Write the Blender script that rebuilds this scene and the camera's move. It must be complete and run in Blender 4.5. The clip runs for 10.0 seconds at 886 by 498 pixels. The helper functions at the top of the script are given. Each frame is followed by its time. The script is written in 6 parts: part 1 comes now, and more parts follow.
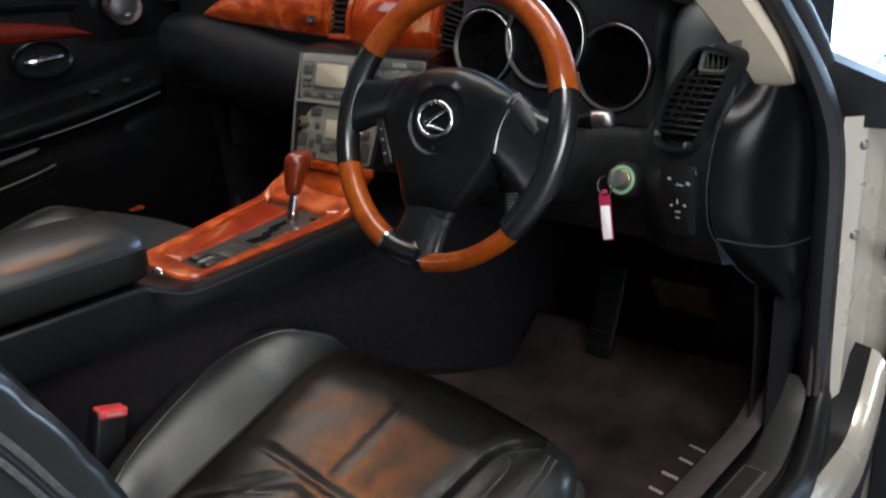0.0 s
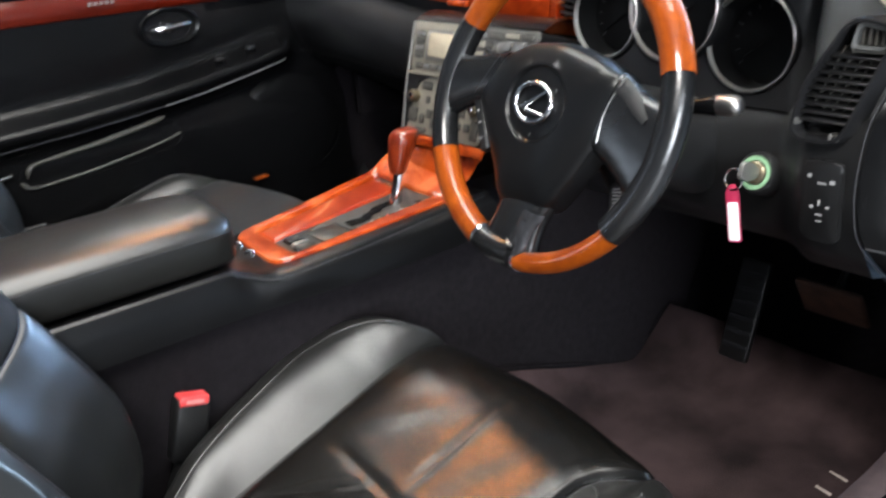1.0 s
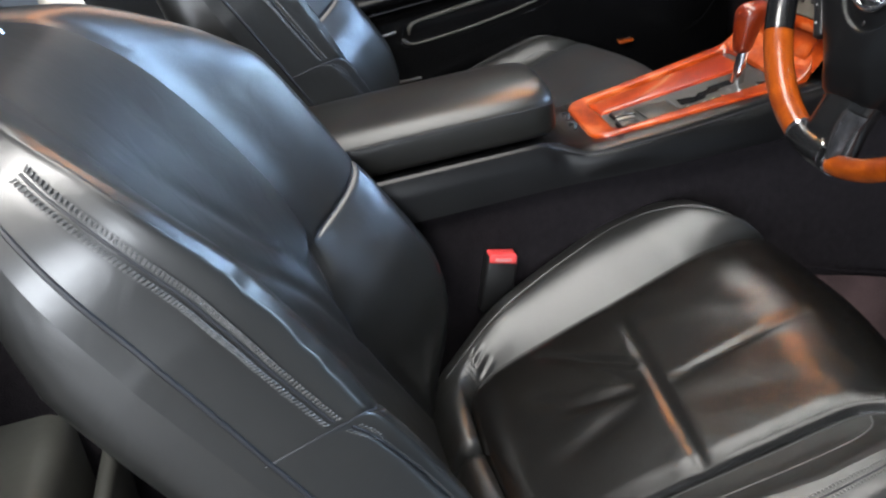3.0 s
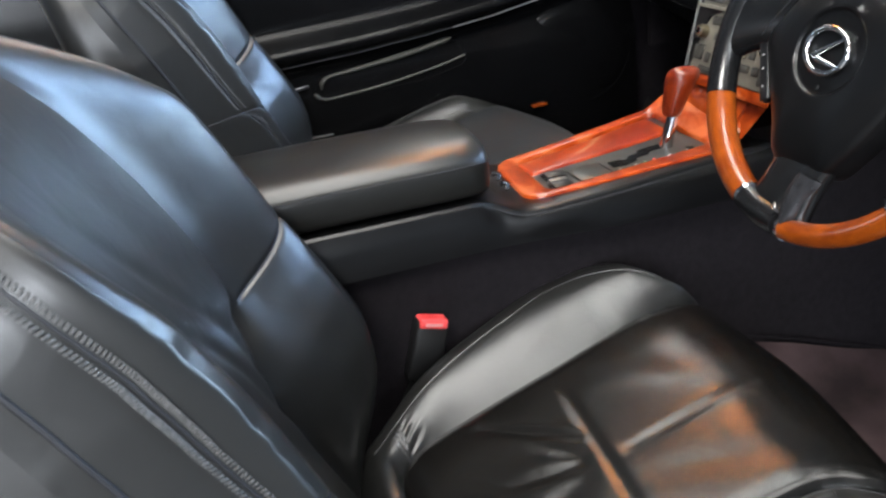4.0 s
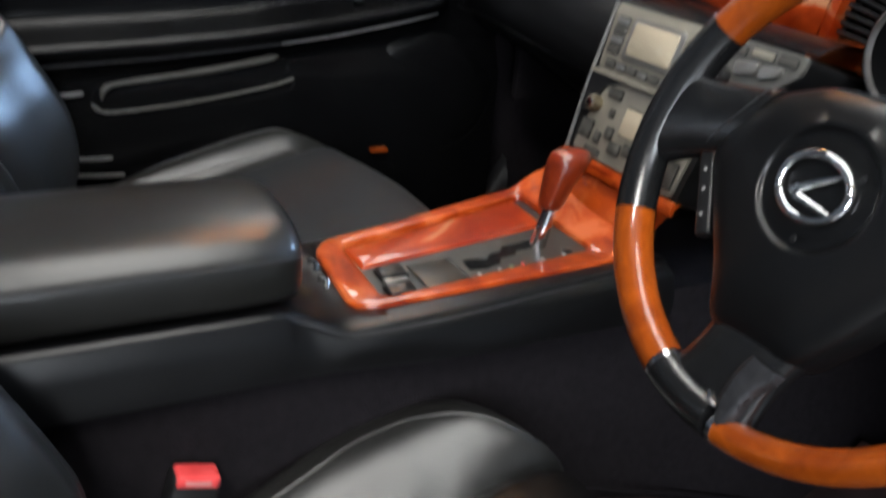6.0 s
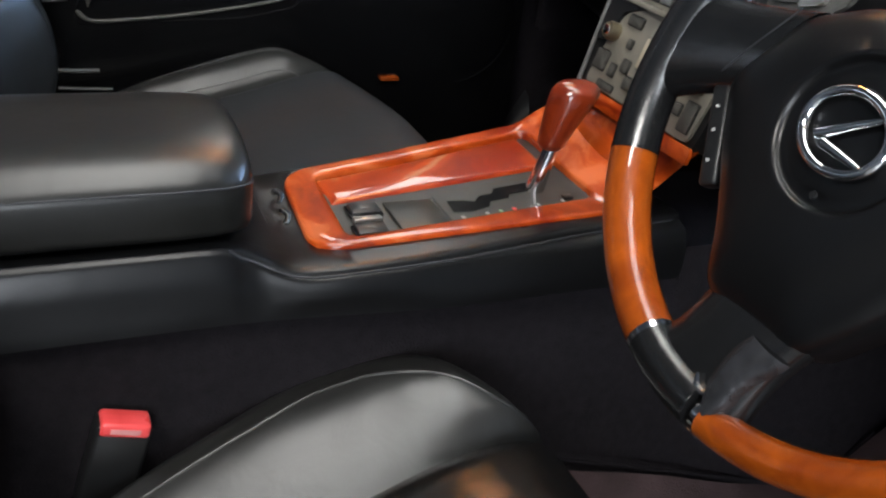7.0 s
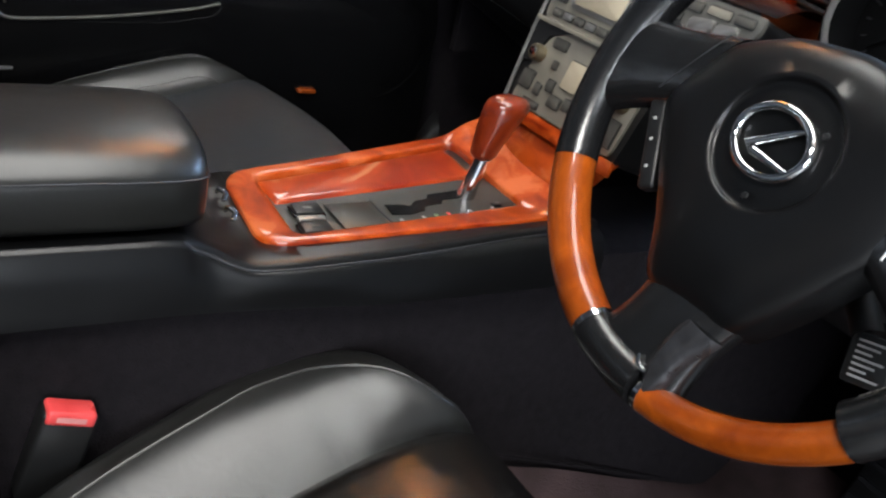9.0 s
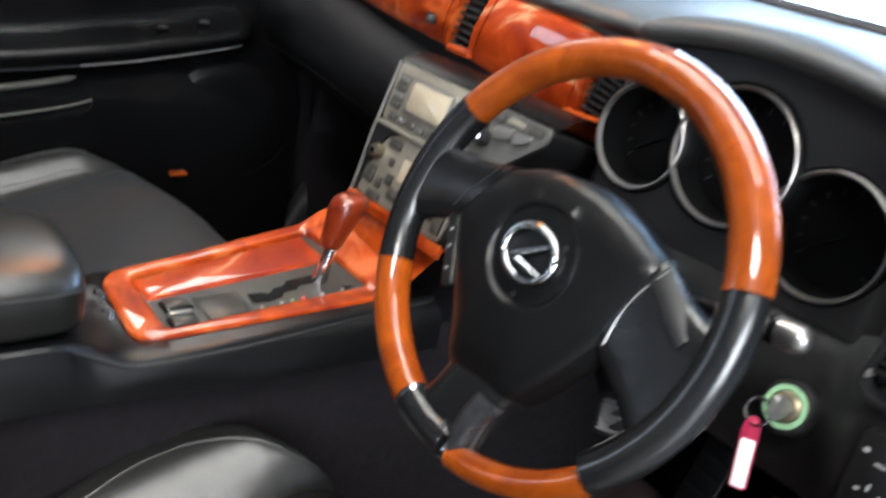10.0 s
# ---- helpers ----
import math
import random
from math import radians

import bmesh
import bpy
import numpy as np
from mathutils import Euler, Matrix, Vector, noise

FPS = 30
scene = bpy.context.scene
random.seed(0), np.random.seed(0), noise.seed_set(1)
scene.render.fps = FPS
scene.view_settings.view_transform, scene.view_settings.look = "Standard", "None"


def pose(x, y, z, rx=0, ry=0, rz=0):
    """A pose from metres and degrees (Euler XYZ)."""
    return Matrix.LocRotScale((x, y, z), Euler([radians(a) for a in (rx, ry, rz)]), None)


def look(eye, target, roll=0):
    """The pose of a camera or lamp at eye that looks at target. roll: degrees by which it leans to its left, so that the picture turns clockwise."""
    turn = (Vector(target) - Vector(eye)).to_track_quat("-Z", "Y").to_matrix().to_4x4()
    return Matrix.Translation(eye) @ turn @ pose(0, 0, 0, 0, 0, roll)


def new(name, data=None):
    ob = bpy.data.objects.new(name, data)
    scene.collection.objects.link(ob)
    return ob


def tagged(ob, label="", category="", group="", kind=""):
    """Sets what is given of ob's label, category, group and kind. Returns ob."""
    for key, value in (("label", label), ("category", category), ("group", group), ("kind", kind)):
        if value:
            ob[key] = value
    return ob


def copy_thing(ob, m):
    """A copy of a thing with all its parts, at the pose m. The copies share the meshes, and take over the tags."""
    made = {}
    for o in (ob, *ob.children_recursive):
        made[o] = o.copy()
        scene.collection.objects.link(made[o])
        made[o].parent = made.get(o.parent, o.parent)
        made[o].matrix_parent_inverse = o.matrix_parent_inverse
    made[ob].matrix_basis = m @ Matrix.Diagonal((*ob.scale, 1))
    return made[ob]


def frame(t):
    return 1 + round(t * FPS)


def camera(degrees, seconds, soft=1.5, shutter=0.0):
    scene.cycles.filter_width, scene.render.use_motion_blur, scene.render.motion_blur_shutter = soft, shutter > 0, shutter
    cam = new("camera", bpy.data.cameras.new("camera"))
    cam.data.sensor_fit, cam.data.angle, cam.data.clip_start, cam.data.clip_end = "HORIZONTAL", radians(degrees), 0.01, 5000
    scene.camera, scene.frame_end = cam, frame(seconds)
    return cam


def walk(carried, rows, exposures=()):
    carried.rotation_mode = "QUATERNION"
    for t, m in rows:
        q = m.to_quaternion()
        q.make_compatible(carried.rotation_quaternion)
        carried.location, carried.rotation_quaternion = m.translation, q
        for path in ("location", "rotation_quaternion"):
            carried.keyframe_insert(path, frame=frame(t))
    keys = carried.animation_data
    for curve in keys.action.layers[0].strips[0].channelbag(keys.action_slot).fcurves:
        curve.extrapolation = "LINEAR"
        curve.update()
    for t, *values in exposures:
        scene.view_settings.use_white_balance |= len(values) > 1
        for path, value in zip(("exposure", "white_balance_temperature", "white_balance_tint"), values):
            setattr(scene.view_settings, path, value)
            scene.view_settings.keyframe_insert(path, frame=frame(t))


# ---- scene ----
# camera: hand-held at the open driver's door
cam = camera(52.7, 10.0, soft=2.2, shutter=0.4)
PATH = [
    (0.0, 1.1559, -0.2560, 0.8615, 70.45, 2.74, 40.84),
    (0.2, 1.1964, -0.2175, 0.8577, 69.62, 3.54, 43.70),
    (0.5, 1.2017, -0.1690, 0.8584, 68.87, 4.29, 46.50),
    (1.0, 1.1312, -0.1090, 0.8632, 68.33, 4.36, 51.36),
    (1.5, 1.1582, -0.0567, 0.8590, 59.69, 4.94, 59.66),
    (2.0, 1.2035, -0.0064, 0.8474, 59.27, 7.85, 68.99),
    (2.5, 1.2142, 0.0051, 0.8664, 61.65, 9.51, 75.80),
    (2.7, 1.2090, 0.0060, 0.8970, 61.42, 9.69, 77.60),
    (3.8, 1.1430, -0.0340, 0.8580, 65.02, 5.99, 73.06),
    (4.0, 1.1169, -0.0444, 0.8632, 65.19, 5.36, 70.88),
    (4.5, 1.0568, -0.0826, 0.8706, 66.94, 2.25, 65.63),
    (5.0, 0.9997, -0.0770, 0.8522, 71.39, -1.89, 61.85),
    (5.2, 0.9650, -0.0409, 0.8721, 71.29, -1.60, 61.20),
    (5.5, 0.9088, 0.0159, 0.8713, 70.87, -2.43, 61.77),
    (6.0, 0.7842, 0.0911, 0.8237, 65.75, -4.70, 62.90),
    (6.2, 0.7637, 0.1087, 0.7810, 64.31, -7.02, 63.94),
    (7.5, 0.7183, 0.2153, 0.7865, 60.67, -5.91, 67.11),
    (8.0, 0.7238, 0.2040, 0.7900, 61.29, -6.31, 65.69),
    (8.5, 0.7261, 0.1806, 0.7923, 61.87, -7.68, 64.18),
    (9.0, 0.7451, 0.1192, 0.7756, 64.12, -11.18, 60.38),
    (9.5, 0.7727, 0.0601, 0.7800, 66.36, -13.88, 55.41),
    (10.0, 0.8623, 0.0816, 0.8931, 67.85, -10.99, 52.78),
]
EXPOSURES = [(0.0, -0.08), (0.5, 1.0), (1.0, 1.02), (1.5, 0.90), (2.0, 0.88), (2.5, 0.80), (4.0, 0.77), (5.0, 0.67), (6.0, 0.42), (7.5, 0.37), (8.5, 0.52), (9.0, 0.52), (10.0, 0.87)]
walk(cam, [(t, pose(x, y, z, rx, ry, rz)) for t, x, y, z, rx, ry, rz in PATH], EXPOSURES)

# ---------------------------------------------------------------- light
world = bpy.data.worlds.new("hall")
scene.world = world
world.use_nodes = True
bg = world.node_tree.nodes["Background"]
bg.inputs[0].default_value = (0.60, 0.74, 1.0, 1)
bg.inputs[1].default_value = 0.008


def area(name, eye, target, sx, sy, power, colour):
    lamp = bpy.data.lights.new(name, "AREA")
    lamp.shape, lamp.size, lamp.size_y, lamp.energy, lamp.color = "RECTANGLE", sx, sy, power, colour
    ob = new(name, lamp)
    ob.matrix_world = look(eye, target)
    return ob


# strip lamps under the hall ceiling, one warm lamp, then added cool lamps
area("ceiling_lamp", (0.25, 0.52, 3.3), (0.25, 0.53, 0), 3.5, 0.95, 74, (1.0, 0.985, 0.95))
area("ceiling_lamp", (-3.8, 1.9, 3.3), (-3.7, 1.9, 0), 0.9, 1.6, 24, (1.0, 0.985, 0.96))
area("ceiling_lamp", (2.3, -1.5, 3.3), (2.2, -1.3, 0), 1.3, 0.9, 125, (1.0, 0.985, 0.96))
area("ceiling_lamp", (-2.1, 1.4, 3.3), (-2.0, 1.4, 0), 0.50, 0.50, 20, (1.0, 0.36, 0.09))
# unseen cool lamps added for sheen and side light; no openings behind them
area("blue_overhead_fill", (-0.25, 4.5, 3.35), (-0.25, 3.6, 0), 2.6, 2.2, 400, (0.40, 0.63, 1.0))
area("unseen_side_light", (6.7, -1.9, 1.7), (0.0, -0.9, 1.0), 3.4, 2.4, 440, (0.86, 0.92, 1.0))
area("unseen_side_light", (-5.0, -5.7, 1.6), (0.0, 0.5, 0.8), 2.2, 1.6, 50, (0.72, 0.84, 1.0))


# ---------------------------------------------------------------- materials
def material(name, base, rough=0.5, metal=0.0, coat=0.0, dark=None, scale=20.0, amount=0.5, bump=0.0, bump_scale=300.0,
             kind="noise", stretch=(1, 1, 1), rough_var=0.08, coat_rough=0.05, spec=0.5, detail=6.0, pale=None, wrinkle=0.25):
    m = bpy.data.materials.new(name)
    m.use_nodes = True
    nt = m.node_tree
    b = nt.nodes["Principled BSDF"]
    b.inputs["Metallic"].default_value = metal
    b.inputs["Coat Weight"].default_value = coat
    b.inputs["Coat Roughness"].default_value = coat_rough
    b.inputs["Specular IOR Level"].default_value = spec
    co = nt.nodes.new("ShaderNodeTexCoord")
    mp = nt.nodes.new("ShaderNodeMapping")
    mp.inputs["Scale"].default_value = stretch
    nt.links.new(co.outputs["Object"], mp.inputs[0])
    n1 = nt.nodes.new("ShaderNodeTexNoise")
    n1.inputs["Scale"].default_value, n1.inputs["Detail"].default_value = scale, detail
    n1.inputs["Distortion"].default_value = 0.6 if kind == "burl" else 0.0
    nt.links.new(mp.outputs[0], n1.inputs["Vector"])
    ramp = nt.nodes.new("ShaderNodeValToRGB")
    ramp.color_ramp.elements[0].position, ramp.color_ramp.elements[1].position = 0.5 - amount / 2, 0.5 + amount / 2
    ramp.color_ramp.elements[0].color = (*(dark or [c * 0.7 for c in base]), 1)
    ramp.color_ramp.elements[1].color = (*base, 1)
    if kind == "burl":
        # dark veins, orange ground and pale cloudy patches
        e = ramp.color_ramp.elements.new(0.5 + amount * 0.14)
        e.color = (*base, 1)
        ramp.color_ramp.elements[-1].color = (*(pale or base), 1)
        ramp.color_ramp.elements[-1].position = 0.5 + amount * 0.38
        warp = nt.nodes.new("ShaderNodeTexNoise")
        warp.inputs["Scale"].default_value, warp.inputs["Detail"].default_value = scale * 0.5, 3
        nt.links.new(mp.outputs[0], warp.inputs["Vector"])
        mix = nt.nodes.new("ShaderNodeVectorMath")
        mix.operation = "MULTIPLY_ADD"
        mix.inputs[1].default_value = (0.12, 0.12, 0.12)
        nt.links.new(warp.outputs["Color"], mix.inputs[0])
        nt.links.new(mp.outputs[0], mix.inputs[2])
        nt.links.new(mix.outputs[0], n1.inputs["Vector"])
    nt.links.new(n1.outputs["Fac"], ramp.inputs[0])
    nt.links.new(ramp.outputs[0], b.inputs["Base Color"])
    n2 = nt.nodes.new("ShaderNodeTexNoise")
    n2.inputs["Scale"].default_value, n2.inputs["Detail"].default_value = scale * 0.35, 4
    nt.links.new(co.outputs["Object"], n2.inputs["Vector"])
    mr = nt.nodes.new("ShaderNodeMapRange")
    mr.inputs["To Min"].default_value, mr.inputs["To Max"].default_value = max(0.02, rough - rough_var), rough + rough_var
    nt.links.new(n2.outputs["Fac"], mr.inputs["Value"])
    nt.links.new(mr.outputs[0], b.inputs["Roughness"])
    if bump:
        bp = nt.nodes.new("ShaderNodeBump")
        bp.inputs["Strength"].default_value, bp.inputs["Distance"].default_value = bump, 0.002
        if kind == "leather":
            v = nt.nodes.new("ShaderNodeTexNoise")
            v.inputs["Scale"].default_value, v.inputs["Detail"].default_value = bump_scale * 0.6, 2
            nt.links.new(co.outputs["Object"], v.inputs["Vector"])
            nt.links.new(v.outputs["Fac"], bp.inputs["Height"])
            # soft wrinkles under the grain
            w = nt.nodes.new("ShaderNodeTexNoise")
            w.inputs["Scale"].default_value, w.inputs["Detail"].default_value, w.inputs["Distortion"].default_value = 21, 2.5, 1.1
            nt.links.new(co.outputs["Object"], w.inputs["Vector"])
            wb = nt.nodes.new("ShaderNodeBump")
            wb.inputs["Strength"].default_value, wb.inputs["Distance"].default_value = wrinkle, 0.012
            nt.links.new(w.outputs["Fac"], wb.inputs["Height"])
            nt.links.new(wb.outputs[0], bp.inputs["Normal"])
        else:
            v = nt.nodes.new("ShaderNodeTexNoise")
            v.inputs["Scale"].default_value, v.inputs["Detail"].default_value = bump_scale, 5
            nt.links.new(co.outputs["Object"], v.inputs["Vector"])
            nt.links.new(v.outputs["Fac"], bp.inputs["Height"])
        nt.links.new(bp.outputs[0], b.inputs["Normal"])
    return m


LEATHER = material("black_leather", (0.0135, 0.0134, 0.0126), 0.325, dark=(0.010, 0.0099, 0.0094), scale=9, bump=0.02, bump_scale=900, kind="leather", rough_var=0.05, spec=0.68, wrinkle=0.06)
LEATHER_WORN = material("worn_black_leather", (0.0055, 0.0051, 0.0047), 0.235, dark=(0.0036, 0.0033, 0.0030), scale=7, bump=0.02, bump_scale=800, kind="leather", rough_var=0.05, spec=0.42, wrinkle=0.05)
MATT_LEATHER = material("slate_matt_leather", (0.0150, 0.0165, 0.0185), 0.52, dark=(0.012, 0.013, 0.0148), scale=9, bump=0.03, bump_scale=900, kind="leather", rough_var=0.05, spec=0.4, wrinkle=0.03)
ARM_LEATHER = material("olive_black_leather", (0.0095, 0.0093, 0.0083), 0.31, dark=(0.007, 0.0069, 0.0062), scale=9, bump=0.02, bump_scale=900, kind="leather", rough_var=0.05, spec=0.52, wrinkle=0.03)
SMOOTH_LEATHER = material("smooth_black_leather", (0.0042, 0.0042, 0.0045), 0.29, dark=(0.003, 0.003, 0.0032), scale=9, bump=0.02, bump_scale=900, kind="leather", rough_var=0.05, spec=0.36, wrinkle=0.03)
WHEEL_LEATHER = material("wheel_leather", (0.007, 0.007, 0.0074), 0.25, dark=(0.005, 0.005, 0.0053), scale=40, bump=0.05, bump_scale=700, kind="leather", rough_var=0.06, spec=0.75, wrinkle=0.05)
SOFT = material("black_soft_plastic", (0.010, 0.010, 0.0108), 0.40, dark=(0.007, 0.007, 0.0075), scale=14, bump=0.06, bump_scale=500, rough_var=0.06, spec=0.23)
DASH = material("grey_dash_vinyl", (0.050, 0.052, 0.051), 0.46, dark=(0.040, 0.041, 0.040), scale=14, bump=0.06, bump_scale=500, rough_var=0.05)
DOORTRIM = material("black_door_vinyl", (0.0026, 0.0026, 0.0028), 0.23, dark=(0.0018, 0.0018, 0.0020), scale=14, bump=0.05, bump_scale=700, rough_var=0.05, spec=0.14)
DIAL = material("dial_black", (0.002, 0.002, 0.0022), 0.5, dark=(0.0015, 0.0015, 0.0016), scale=25, spec=0.1)
HARD = material("black_hard_plastic", (0.009, 0.009, 0.0095), 0.38, dark=(0.006, 0.006, 0.006), scale=25, bump=0.08, bump_scale=600)
GLOSSY = material("glossy_black_plastic", (0.008, 0.008, 0.009), 0.12, dark=(0.006, 0.006, 0.006), scale=30, rough_var=0.03)
BURL = material("red_burl_wood", (0.315, 0.044, 0.004), 0.35, coat=1.0, dark=(0.145, 0.0105, 0.001), pale=(0.40, 0.085, 0.022), scale=26, amount=0.34, kind="burl", stretch=(0.6, 0.6, 1.2), rough_var=0.05, coat_rough=0.015, spec=0.15)
# pale clouds are burl figure and reflections together, both put into the colour
BURL_PALE = material("burl_wood_pale_reflections", (0.34, 0.043, 0.005), 0.35, coat=1.0, dark=(0.17, 0.011, 0.001), pale=(0.46, 0.20, 0.10), scale=15, amount=0.30, kind="burl", stretch=(0.7, 0.5, 1.0), rough_var=0.05, coat_rough=0.015, spec=0.15)
WHEEL_WOOD = material("amber_wheel_wood", (0.225, 0.043, 0.0026), 0.35, coat=1.0, dark=(0.14, 0.021, 0.0012), pale=(0.27, 0.052, 0.003), scale=34, amount=0.6, kind="burl", stretch=(1, 1, 1), rough_var=0.05, coat_rough=0.015, spec=0.15)
SILVER = material("worn_silver_trim", (0.062, 0.062, 0.067), 0.23, metal=0.6, dark=(0.022, 0.022, 0.024), scale=70, bump=0.25, bump_scale=160, rough_var=0.08)
CHROME = material("chrome", (0.75, 0.75, 0.76), 0.1, metal=1.0, dark=(0.62, 0.62, 0.63), scale=40, rough_var=0.04)
RING_METAL = material("dark_polished_metal", (0.44, 0.42, 0.405), 0.32, metal=1.0, dark=(0.36, 0.345, 0.33), scale=60, rough_var=0.05)
SATIN = material("satin_metal", (0.26, 0.255, 0.245), 0.33, metal=0.75, dark=(0.26, 0.25, 0.235), scale=60, rough_var=0.06)
STACK = material("bronze_grey_panel", (0.235, 0.218, 0.178), 0.34, metal=0.3, dark=(0.185, 0.170, 0.138), scale=40, rough_var=0.05)
BUTTON = material("dark_grey_button", (0.06, 0.057, 0.050), 0.35, dark=(0.042, 0.040, 0.035), scale=60)
PANEL = material("dark_gear_panel", (0.026, 0.027, 0.023), 0.38, dark=(0.019, 0.019, 0.017), scale=60)
SCREEN = material("pale_screen", (0.36, 0.31, 0.23), 0.05, dark=(0.30, 0.26, 0.19), scale=8, rough_var=0.02)
CARPET = material("black_carpet", (0.0128, 0.0108, 0.0124), 0.95, dark=(0.007, 0.0063, 0.0072), scale=90, bump=0.9, bump_scale=380, spec=0.06)
EMBROIDERY = material("pale_embroidery", (0.42, 0.36, 0.32), 0.7, dark=(0.32, 0.27, 0.24), scale=200)
MAT = material("dark_plum_floor_mat", (0.066, 0.042, 0.043), 0.95, dark=(0.017, 0.0105, 0.0112), scale=9, amount=0.38, bump=1.0, bump_scale=420, spec=0.2)
BEIGE = material("beige_pillar_trim", (0.62, 0.52, 0.40), 0.6, dark=(0.54, 0.45, 0.34), scale=30, bump=0.2, bump_scale=500)
PAINT = material("champagne_paint", (0.42, 0.38, 0.32), 0.28, metal=0.35, coat=0.8, dark=(0.46, 0.415, 0.35), scale=15, rough_var=0.04)
SILL = material("grey_sill_plastic", (0.042, 0.040, 0.039), 0.36, dark=(0.030, 0.029, 0.028), scale=30, bump=0.15, bump_scale=500, rough_var=0.07, spec=0.45)
TRIM = material("grey_seat_plastic", (0.022, 0.0215, 0.021), 0.45, dark=(0.016, 0.0155, 0.015), scale=30, bump=0.15, bump_scale=500, rough_var=0.06, spec=0.35)
MAUVE = material("brown_weatherstrip", (0.050, 0.032, 0.033), 0.85, dark=(0.028, 0.018, 0.019), scale=60, bump=0.4, bump_scale=500)
RUBBER = material("black_rubber_seal", (0.014, 0.014, 0.017), 0.55, dark=(0.01, 0.01, 0.012), scale=40)
RED = material("red_plastic", (0.80, 0.09, 0.09), 0.3, dark=(0.6, 0.04, 0.04), scale=50)
THREAD = material("grey_thread", (0.085, 0.083, 0.080), 0.6, dark=(0.03, 0.03, 0.03), scale=300)
WHITE = material("white_plastic", (0.85, 0.83, 0.82), 0.4, dark=(0.76, 0.74, 0.73), scale=40)
WINE = material("wine_red_plastic", (0.35, 0.02, 0.06), 0.3, dark=(0.26, 0.015, 0.045), scale=40)
PRINT = material("pale_print", (0.36, 0.36, 0.35), 0.6, dark=(0.28, 0.28, 0.28), scale=60)
BRASS = material("brass_key_barrel", (0.24, 0.20, 0.13), 0.35, metal=0.8, dark=(0.17, 0.145, 0.10), scale=60)
GREEN = material("green_barrel_ring", (0.20, 0.36, 0.21), 0.4, dark=(0.16, 0.28, 0.16), scale=60)
AMBER = material("amber_reflector", (0.12, 0.022, 0.003), 0.25, dark=(0.16, 0.03, 0.004), scale=60)
WALL = material("grey_wall", (0.12, 0.12, 0.123), 0.85, dark=(0.095, 0.095, 0.098), scale=3, bump=0.1, bump_scale=60)
CEILING = material("dark_grey_ceiling", (0.07, 0.07, 0.072), 0.85, dark=(0.055, 0.055, 0.057), scale=3, bump=0.1, bump_scale=60)
CONCRETE = material("grey_hall_floor", (0.17, 0.17, 0.167), 0.4, dark=(0.13, 0.13, 0.127), scale=4, bump=0.1, bump_scale=40)


def glass_material(name, tint):
    m = bpy.data.materials.new(name)
    m.use_nodes = True
    b = m.node_tree.nodes["Principled BSDF"]
    b.inputs["Base Color"].default_value = (*tint, 1)
    b.inputs["Transmission Weight"].default_value, b.inputs["Roughness"].default_value, b.inputs["IOR"].default_value = 1.0, 0.0, 1.45
    return m


GLASS = glass_material("clear_glass", (0.95, 0.98, 0.97))


# ---------------------------------------------------------------- geometry helpers
def thing(name, place, label, category, group="", kind=""):
    ob = new(name)
    ob.location = place
    ob.empty_display_size = 0.05
    return tagged(ob, label, category, group, kind)


def part(name, bm, mat, parent, label="", angle=40.0):
    """Links a bmesh, given in world coordinates, as one mesh under a thing or a part."""
    bmesh.ops.recalc_face_normals(bm, faces=bm.faces[:])
    me = bpy.data.meshes.new(name)
    bm.to_mesh(me)
    bm.free()
    me.materials.append(mat)
    me.shade_smooth()
    me.set_sharp_from_angle(angle=radians(angle))
    ob = new(name, me)
    if parent is not None:
        base = Matrix.Identity(4)
        up = parent
        while up is not None:
            base = up.matrix_basis.inverted() if up.parent is None else base
            up = up.parent
        me.transform(base)
        ob.parent = parent
    return tagged(ob, label)


def whole(name, bm, mat, label, category="", kind="", group="", angle=40.0):
    return tagged(part(name, bm, mat, None, label, angle), label, category, group, kind)


def smooth(a, b, x):
    t = min(1.0, max(0.0, (x - a) / (b - a)))
    return t * t * (3 - 2 * t)


def interp(table, x):
    xs, ys = zip(*table)
    if x <= xs[0]:
        return ys[0]
    for (x0, y0), (x1, y1) in zip(table, table[1:]):
        if x <= x1:
            return y0 + (y1 - y0) * (x - x0) / (x1 - x0)
    return ys[-1]


def soft(table, x):
    """Like interp, but smooth through the entries, with no overshoot."""
    xs, ys = zip(*table)
    if x <= xs[0]:
        return ys[0]
    if x >= xs[-1]:
        return ys[-1]
    d = [(ys[i + 1] - ys[i]) / (xs[i + 1] - xs[i]) for i in range(len(xs) - 1)]
    i = max(k for k in range(len(d)) if xs[k] <= x)

    def slope(k):
        if k == 0 or k == len(d):
            return d[min(k, len(d) - 1)]
        return 0.0 if d[k - 1] * d[k] <= 0 else 2 * d[k - 1] * d[k] / (d[k - 1] + d[k])

    h = xs[i + 1] - xs[i]
    t = (x - xs[i]) / h
    return (2 * t ** 3 - 3 * t * t + 1) * ys[i] + (t ** 3 - 2 * t * t + t) * h * slope(i) + (3 * t * t - 2 * t ** 3) * ys[i + 1] + (t ** 3 - t * t) * h * slope(i + 1)


def curve(points, count):
    """Points along a Catmull-Rom curve through the given ones."""
    p = [Vector(q) for q in points]
    p = [2 * p[0] - p[1], *p, 2 * p[-1] - p[-2]]
    out = []
    for k in range(count):
        f = k / (count - 1) * (len(p) - 3)
        i = min(int(f), len(p) - 4)
        t = f - i
        a, b, c, d = p[i:i + 4]
        out.append(0.5 * (2 * b + (c - a) * t + (2 * a - 5 * b + 4 * c - d) * t * t + (3 * b - a - 3 * c + d) * t ** 3))
    return out


